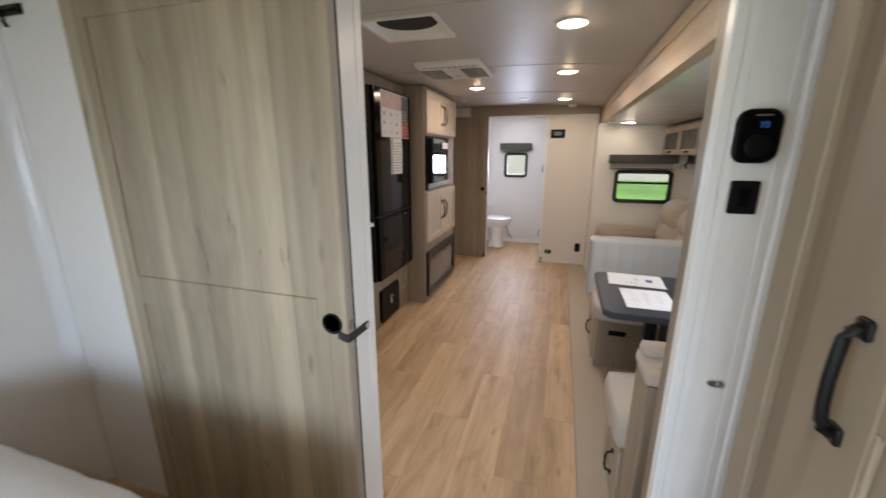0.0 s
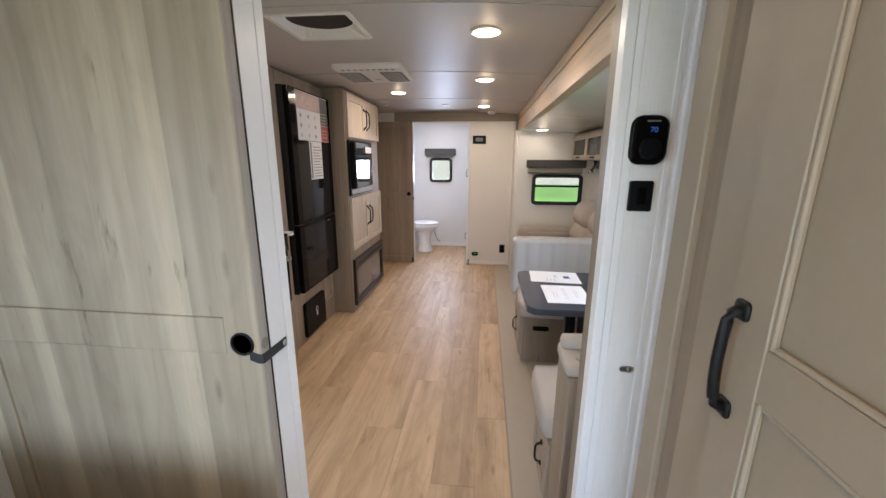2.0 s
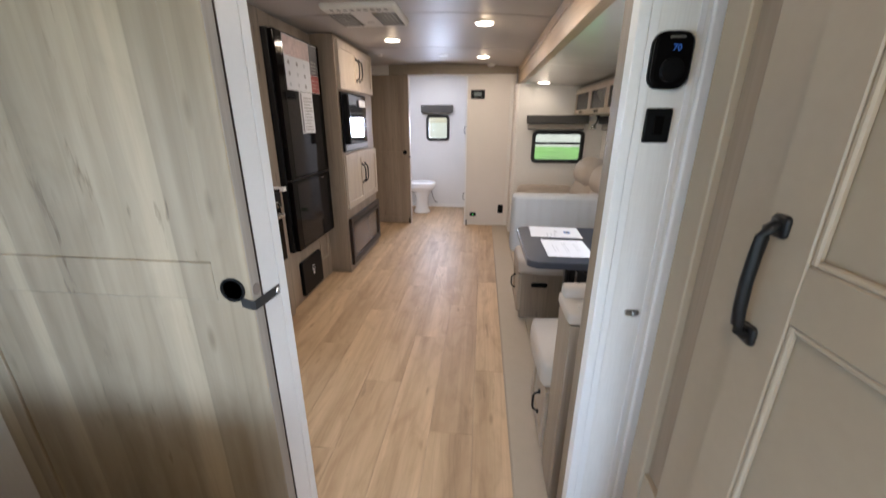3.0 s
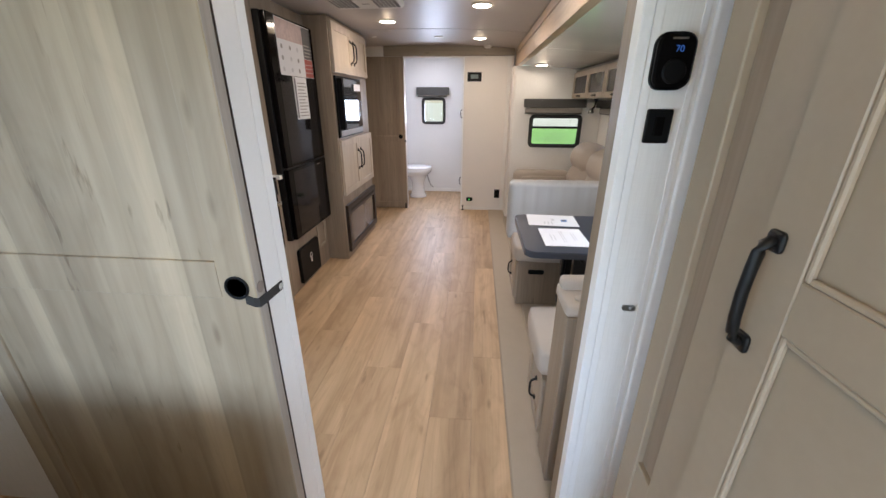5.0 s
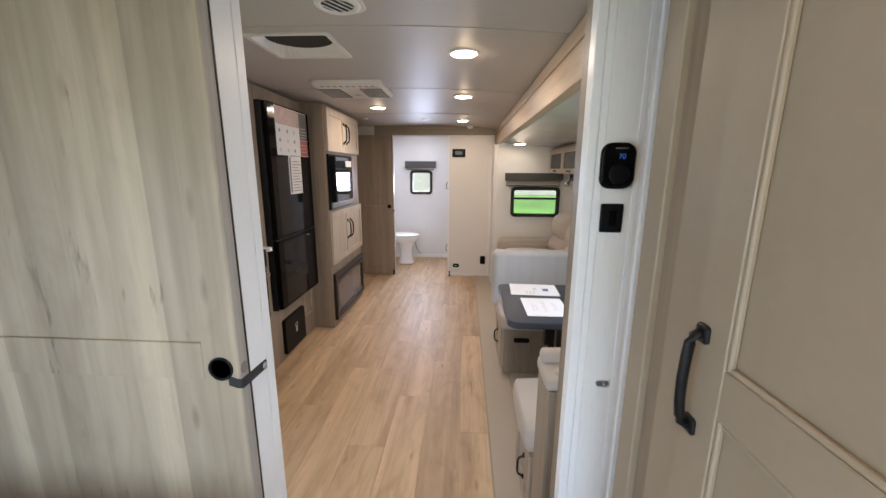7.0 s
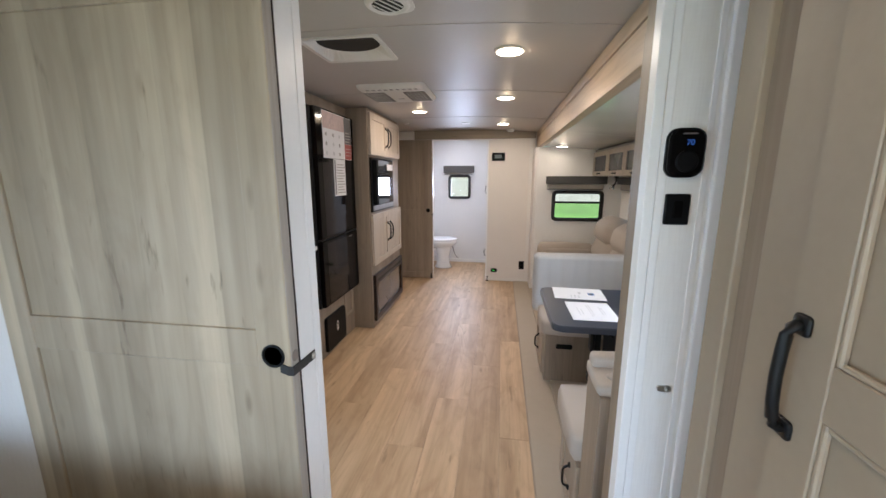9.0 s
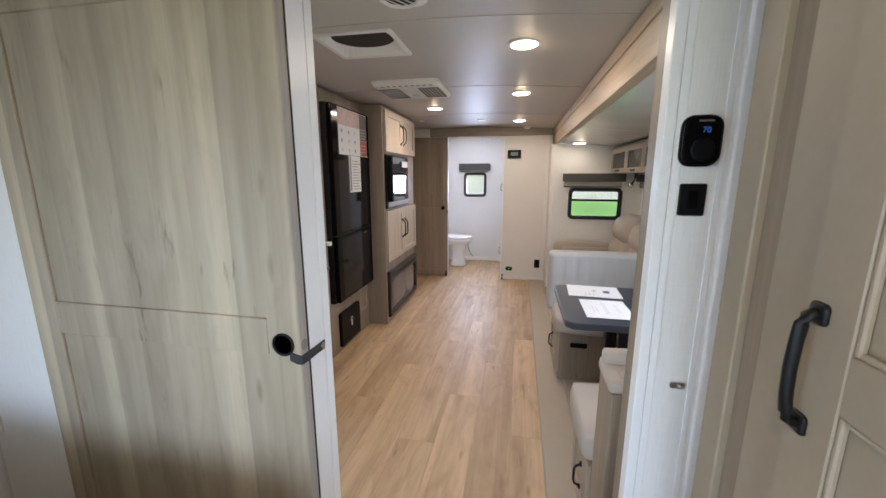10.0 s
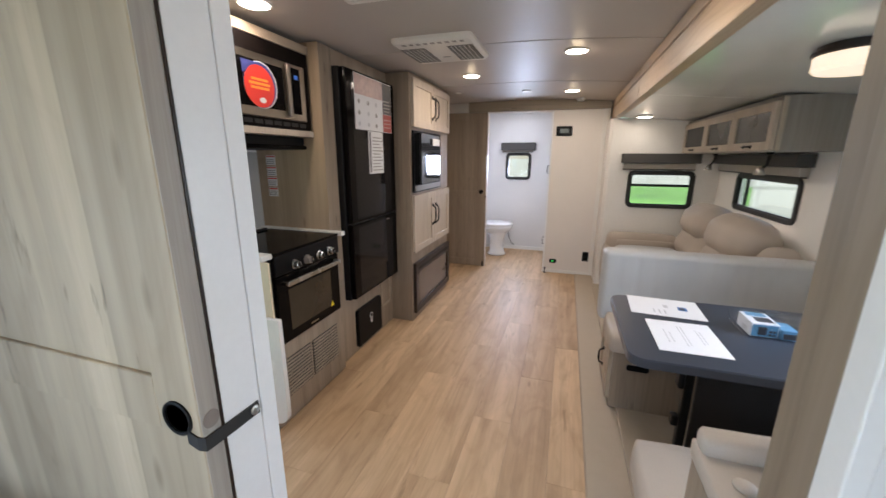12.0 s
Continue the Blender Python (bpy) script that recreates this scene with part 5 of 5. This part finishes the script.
arm(4.455, 4.635, True)
arm(3.04, 3.20, False)
part("side_wing", cushion(1.19, 1.40, 3.04, 3.20, 0.30, 0.838, 0.075, 0.01, cuts=8), CLOTH, sofa, "rounded beige side wing", smooth=True)
for y0, y1 in ((3.215, 3.825), (3.835, 4.445)):
    part("seat_cushion", cushion(0.58, 1.12, y0, y1, 0.30, 0.535, 0.06, 0.015, cuts=8), CLOTH_PALE, sofa, "pale seat cushion", smooth=True)
    for z0, z1, d0, d1, nm, r, tilt in ((0.44, 0.76, 1.04, 1.24, "back_cushion", 0.07, 25), (0.64, 0.925, 1.02, 1.30, "headrest", 0.118, 14)):
        c = cushion(d0, d1, y0 + 0.024, y1 - 0.024, z0, z1, r, 0.02, cuts=12)
        lean = Matrix.Translation((1.3, 0, 0.46)) @ Matrix.Rotation(radians(tilt), 4, "Y") @ Matrix.Translation((-1.3, 0, -0.46))
        bmesh.ops.transform(c, matrix=lean, verts=c.verts)
        part(nm, c, CLOTH, sofa, "puffy beige " + nm.replace("_", " "), smooth=True)

oc = thing("overhead_cabinet", (1.27, 3.84, 1.365), "grey-taupe overhead cabinet with smoked glass doors", "cabinet")
part("body", box(1.128, SLIDE_SIDE - 0.001, 3.046, SLIDE_END - 0.002, 1.370, 1.648, 0.002), wood("grey_taupe_wood", (0.33, 0.30, 0.265), (0.27, 0.245, 0.215), "z", 0.5, 0.09, knots=False), oc)
part("corner_strip", box(1.1285, 1.150, 3.036, 3.0455, 1.374, 1.640, 0.002), OAK_FRAME, oc, "pale corner strip")
for y0, y1 in ((3.05, 3.565), (3.57, 4.09), (4.095, 4.66)):
    d = shaker(oc, "door", "-x", 1.1275, y0, y1, 1.378, 1.622, OAK_FRAME, rail=0.045, panel=SMOKE, thick=0.022, panel_name="smoked_glass")
    pull(d, (1.1055, (y0 + y1) / 2, 1.399), 0.09, "-x", False, 0.018, 0.005)
for y, x in ((4.36, 1.28), (3.42, 1.27)):
    rl = thing("reading_lamp", (x, y, 1.28), "small black gooseneck reading lamp under the cabinet", "lamp", "reading lamps")
    part("base", lathe([(0.022, 0.0), (0.022, -0.010), (0.012, -0.014)], (x, y, 1.3695), "z", 18), BLACK, rl)
    part("stem", tube([(x, y, 1.356), (x - 0.004, y - 0.012, 1.325), (x - 0.012, y - 0.012, 1.295), (x - 0.03, y - 0.004, 1.272)], 0.009, 10), BLACK, rl, smooth=True)
    part("lamp_head", lathe([(0.014, 0.045), (0.022, 0.03), (0.030, 0.0), (0.024, -0.002)], (x - 0.036, y - 0.002, 1.236), "z", 18), STEEL, rl, "steel lamp head", smooth=True)


# ---- on the ceilings ----
def puck(x, y, z, watts, colour=LAMP_COLOUR):
    p = thing("ceiling_light", (x, y, z), "round recessed LED ceiling light switched on", "ceiling light", "recessed ceiling lights")
    part("rim", lathe([(0.070, 0.0), (0.070, -0.004), (0.066, -0.008), (0.060, -0.009), (0.060, -0.004)], (x, y, z), "z", 32), WHITE_PLASTIC, p, smooth=False)
    part("diffuser", lathe([(0.0595, -0.0045), (0.058, -0.010), (0.040, -0.0135), (0.001, -0.0145)], (x, y, z), "z", 32), DIFFUSER, p, "glowing diffuser", smooth=True)
    lamp = bpy.data.lights.new("ceiling_light", "AREA")
    lamp.shape, lamp.size, lamp.energy, lamp.color = "DISK", 0.11, watts, colour
    new("lamp_light", lamp).location = (x, y, z - 0.018)
    edge = bpy.data.lights.new("ceiling_light_edge", "POINT")
    edge.shadow_soft_size, edge.energy, edge.color = 0.03, watts * 0.09, (1.0, 0.78, 0.50)
    new("lamp_light", edge).location = (x, y, z - 0.05)
    return p


for x, y, watts in ((0.119, 2.017, 2.7), (0.11, 3.054, 2.7), (0.10, 4.44, 2.7), (-0.644, 3.613, 2.7), (-1.14, 1.969, 1.7)):
    puck(x, y, ceiling_at(x), watts)
puck(0.73, 4.46, slide_ceiling_at(0.73) - 0.003, 0.22)
puck(-0.55, 5.55, ceiling_at(-0.55), 3.0, (0.82, 0.87, 1.0))
puck(-0.10, -0.20, ceiling_at(-0.10), 3.9, (1.0, 0.78, 0.54))
DX, DY = 0.965, 2.20
DZ = slide_ceiling_at(DX) - 0.008
dm = thing("dome_light", (DX, DY, DZ - 0.08), "round frosted ceiling light with a bronze rim", "ceiling light")
part("rim", lathe([(0.130, 0.0), (0.130, -0.010), (0.124, -0.014)], (DX, DY, DZ), "z", 40), BRONZE, dm, "dark bronze rim")
part("shade", lathe([(0.124, -0.0145), (0.124, -0.052), (0.116, -0.061), (0.001, -0.064)], (DX, DY, DZ), "z", 40), DOME, dm, "frosted glowing shade", smooth=False)
part("canopy", lathe([(0.118, 0.016), (0.118, 0.0005)], (DX, DY, DZ), "z", 32), BRONZE, dm)
lamp = bpy.data.lights.new("dome_light", "AREA")
lamp.shape, lamp.size, lamp.energy, lamp.color = "DISK", 0.22, 0.45, LAMP_COLOUR
new("lamp_light", lamp).location = (DX, DY, DZ - 0.072)

zc = ceiling_at(-0.61)
rv = thing("roof_vent", (-0.61, 1.94, zc - 0.02), "white roof vent frame with a dark fan opening", "roof vent")
part("flange", ring_frame(0.362, 0.338, 0.016, 0.020, 0.007, (-0.6035, 1.940, zc), "-z"), WHITE_PLASTIC, rv)
bmv = bmesh.new()
turns = [2 * math.pi * k / 48 for k in range(48)]
reach = [min(0.162 / max(abs(math.cos(t)), 1e-6), 0.150 / max(abs(math.sin(t)), 1e-6)) for t in turns]
outer = [(-0.6035 + r * math.cos(t), 1.940 + r * math.sin(t)) for r, t in zip(reach, turns)]
inner = [(-0.610 + 0.146 * math.cos(t), 1.935 + 0.125 * math.sin(t)) for t in turns]
vo, vi = [[bmv.verts.new((a, b, z)) for a, b in loop] for loop, z in ((outer, zc - 0.005), (inner, zc + 0.027))]
for k in range(len(vo)):
    j = (k + 1) % len(vo)
    bmv.faces.new((vo[k], vo[j], vi[j], vi[k]))
part("funnel", bmv, WHITE_PLASTIC, rv)
# Throat and opening are coloured near-black for the shade up the shaft.
part("throat", lathe([(0.1462, 0.0272), (0.1490, 0.0272), (0.1500, 0.112), (0.1462, 0.112)], (-0.610, 1.935, zc), "z", 40, squash=0.856), RECESS_SHADE, rv, "dark fan throat")
part("fan_opening", lathe([(0.152, 0.116), (0.152, 0.1125)], (-0.610, 1.940, zc), "z", 36), RECESS_SHADE, rv, "dark fan opening")
part("fan_hub", lathe([(0.026, 0.084), (0.030, 0.088), (0.030, 0.112)], (-0.610, 1.940, zc), "z", 20), BLACK, rv, "black fan hub")
for k in range(5):
    t = 2 * math.pi * k / 5
    bl = box(0.030, 0.135, -0.020, 0.020, -0.0015, 0.0015, 0.001, 1)
    bmesh.ops.transform(bl, matrix=Matrix.Translation((-0.610, 1.940, zc + 0.096)) @ Matrix.Rotation(t, 4, "Z") @ Matrix.Rotation(radians(24), 4, "X"), verts=bl.verts)
    part("fan_blade", bl, BRONZE, rv)

ac = thing("air_conditioner", (-0.63, 2.84, 1.90), "white ceiling air conditioner panel with grey grilles", "air conditioner")
zc = ceiling_at(-0.63)
part("panel", plate(0.445, 0.470, 0.03, 0.030, (-0.618, 2.815, zc), "-z", bevel=0.014), WHITE_PLASTIC, ac)
for cx in (-0.757, -0.487):
    # Dark sheet under the slats paints the shade inside the grille.
    part("grille_backing", box(cx - 0.071, cx + 0.071, 2.700, 3.000, zc - 0.0312, zc - 0.0302), RECESS_SHADE, ac, "dark sheet for the shade inside the grille")
    for k in range(22):
        part("grille_slat", box(cx - 0.071, cx + 0.071, 2.7005 + k * 0.0138, 2.7055 + k * 0.0138, zc - 0.0335, zc - 0.0314, 0.001, 1), GREY_PLASTIC, ac)
    for d in (-0.048, -0.024, 0.0, 0.024, 0.048):
        part("grille_rib", box(cx + d - 0.0018, cx + d + 0.0018, 2.700, 3.000, zc - 0.0346, zc - 0.0336), WHITE_PLASTIC, ac)
for k in range(9):
    part("louvre_slot", box(-0.785 + k * 0.040, -0.763 + k * 0.040, 2.612, 2.640, zc - 0.0312, zc - 0.0302), GREY_PLASTIC, ac)
part("maker_mark", box(-0.645, -0.600, 2.900, 2.915, zc - 0.0312, zc - 0.0302), GREY_PLASTIC, ac, "small grey maker's mark")
rg = thing("air_register", (-0.30, 1.515, 1.92), "round white ceiling air register", "air register")
zc = ceiling_at(-0.30)
part("ring", lathe([(0.078, 0.0), (0.076, -0.006), (0.062, -0.014), (0.055, -0.011), (0.0535, -0.0051)], (-0.298, 1.515, zc), "z", 36), WHITE_PLASTIC, rg, smooth=True)
part("core", lathe([(0.053, -0.0052), (0.053, -0.0062)], (-0.298, 1.515, zc), "z", 28), RECESS_SHADE, rg)
part("mounting_plate", plate(0.150, 0.150, 0.05, 0.005, (-0.285, 1.515, zc), "-z", bevel=0.002), WHITE_PLASTIC, rg)
for k in range(-1, 3):
    h = math.sqrt(max(0.0, 0.050 ** 2 - ((k - 0.5) * 0.023) ** 2))
    fin = box(-h, h, (k - 0.5) * 0.023 - 0.0022, (k - 0.5) * 0.023 + 0.0022, -0.0105, -0.0085)
    bmesh.ops.transform(fin, matrix=Matrix.Translation((-0.298, 1.515, zc)) @ Matrix.Rotation(radians(60), 4, "Z"), verts=fin.verts)
    part("fin", fin, WHITE_PLASTIC, rg)
sd = thing("smoke_detector", (0.19, 4.93, 1.90), "small white smoke detector on the ceiling", "smoke detector")
part("case", lathe([(0.045, 0.0), (0.045, -0.012), (0.036, -0.030), (0.02, -0.033)], (0.19, 4.93, ceiling_at(0.19)), "z", 26), WHITE_PLASTIC, sd)
for x, y, r in ((-0.306, 4.43, 0.05), (-0.95, 4.35, 0.03)):
    sk = thing("ceiling_speaker", (x, y, ceiling_at(x) - 0.01), "small round white ceiling speaker", "speaker")
    part("grille", lathe([(r, 0.0), (r, -0.005), (r * 0.85, -0.009), (r * 0.3, -0.007)], (x, y, ceiling_at(x)), "z", 24), WHITE_PLASTIC, sk)

# ---- outside ----
part("ground", box(-400, 400, -400, 400, -1.0, -0.9), GRASS, None, "mown green lawn", kind="structure")
part("road", box(-390, 390, 36, 390, -0.8995, -0.885), GRAVEL, None, "pale gravel lot", kind="structure")
bm = bmesh.new()
lane = [[bm.verts.new((x, y, z)) for x, y in ((4.0, 10.5), (13.9, 35.9), (60, 35.9), (60, -60), (9, -60))] for z in (-0.8995, -0.885)]
bm.faces.new(lane[0][::-1])
bm.faces.new(lane[1])
for k in range(5):
    bm.faces.new((lane[0][k], lane[0][(k + 1) % 5], lane[1][(k + 1) % 5], lane[1][k]))
part("road", bm, GRAVEL, None, "pale gravel lane", kind="structure")

# ---- floor planks ----
random.seed(4)
W, L = 0.193, 1.22


def plank_mesh(w, l):
    own = bmesh.new()
    c = 0.0006
    lo = [own.verts.new((x * w / 2, y * l / 2, -0.0035)) for x, y in ((-1, -1), (1, -1), (1, 1), (-1, 1))]
    mi = [own.verts.new((x * (w / 2 - 0.0004), y * (l / 2 - 0.0004), -c)) for x, y in ((-1, -1), (1, -1), (1, 1), (-1, 1))]
    hi = [own.verts.new((x * (w / 2 - c), y * (l / 2 - c), 0)) for x, y in ((-1, -1), (1, -1), (1, 1), (-1, 1))]
    for a, b in ((lo, mi), (mi, hi)):
        for k in range(4):
            own.faces.new((a[k], a[(k + 1) % 4], b[(k + 1) % 4], b[k]))
    own.faces.new(hi)
    data = bpy.data.meshes.new("plank")
    own.to_mesh(data)
    own.free()
    data.materials.append(PLANK)
    return data


PLANKS = {}
x = 0.283
col = 0
while x > LEFT + 0.01:
    w = 0.157 if col == 0 else min(W, x - LEFT - 0.001)
    y = -1.70 - L * ((col * 0.37) % 1)
    while y < BATH_BACK - 0.02:
        y0, y1 = max(y, -1.69), min(y + L, BATH_BACK - 0.001)
        if y1 - y0 > 0.03:
            key = (round(w, 4), round(y1 - y0, 4))
            if key not in PLANKS:
                PLANKS[key] = plank_mesh(w - 0.0004, y1 - y0 - 0.0004)
            ob = new("plank", PLANKS[key])
            ob.parent = floor_ob
            ob.location = Vector((x - w / 2, (y0 + y1) / 2, 0.0)) - PLACE[floor_ob.name]
        y += L
    x -= w
    col += 1
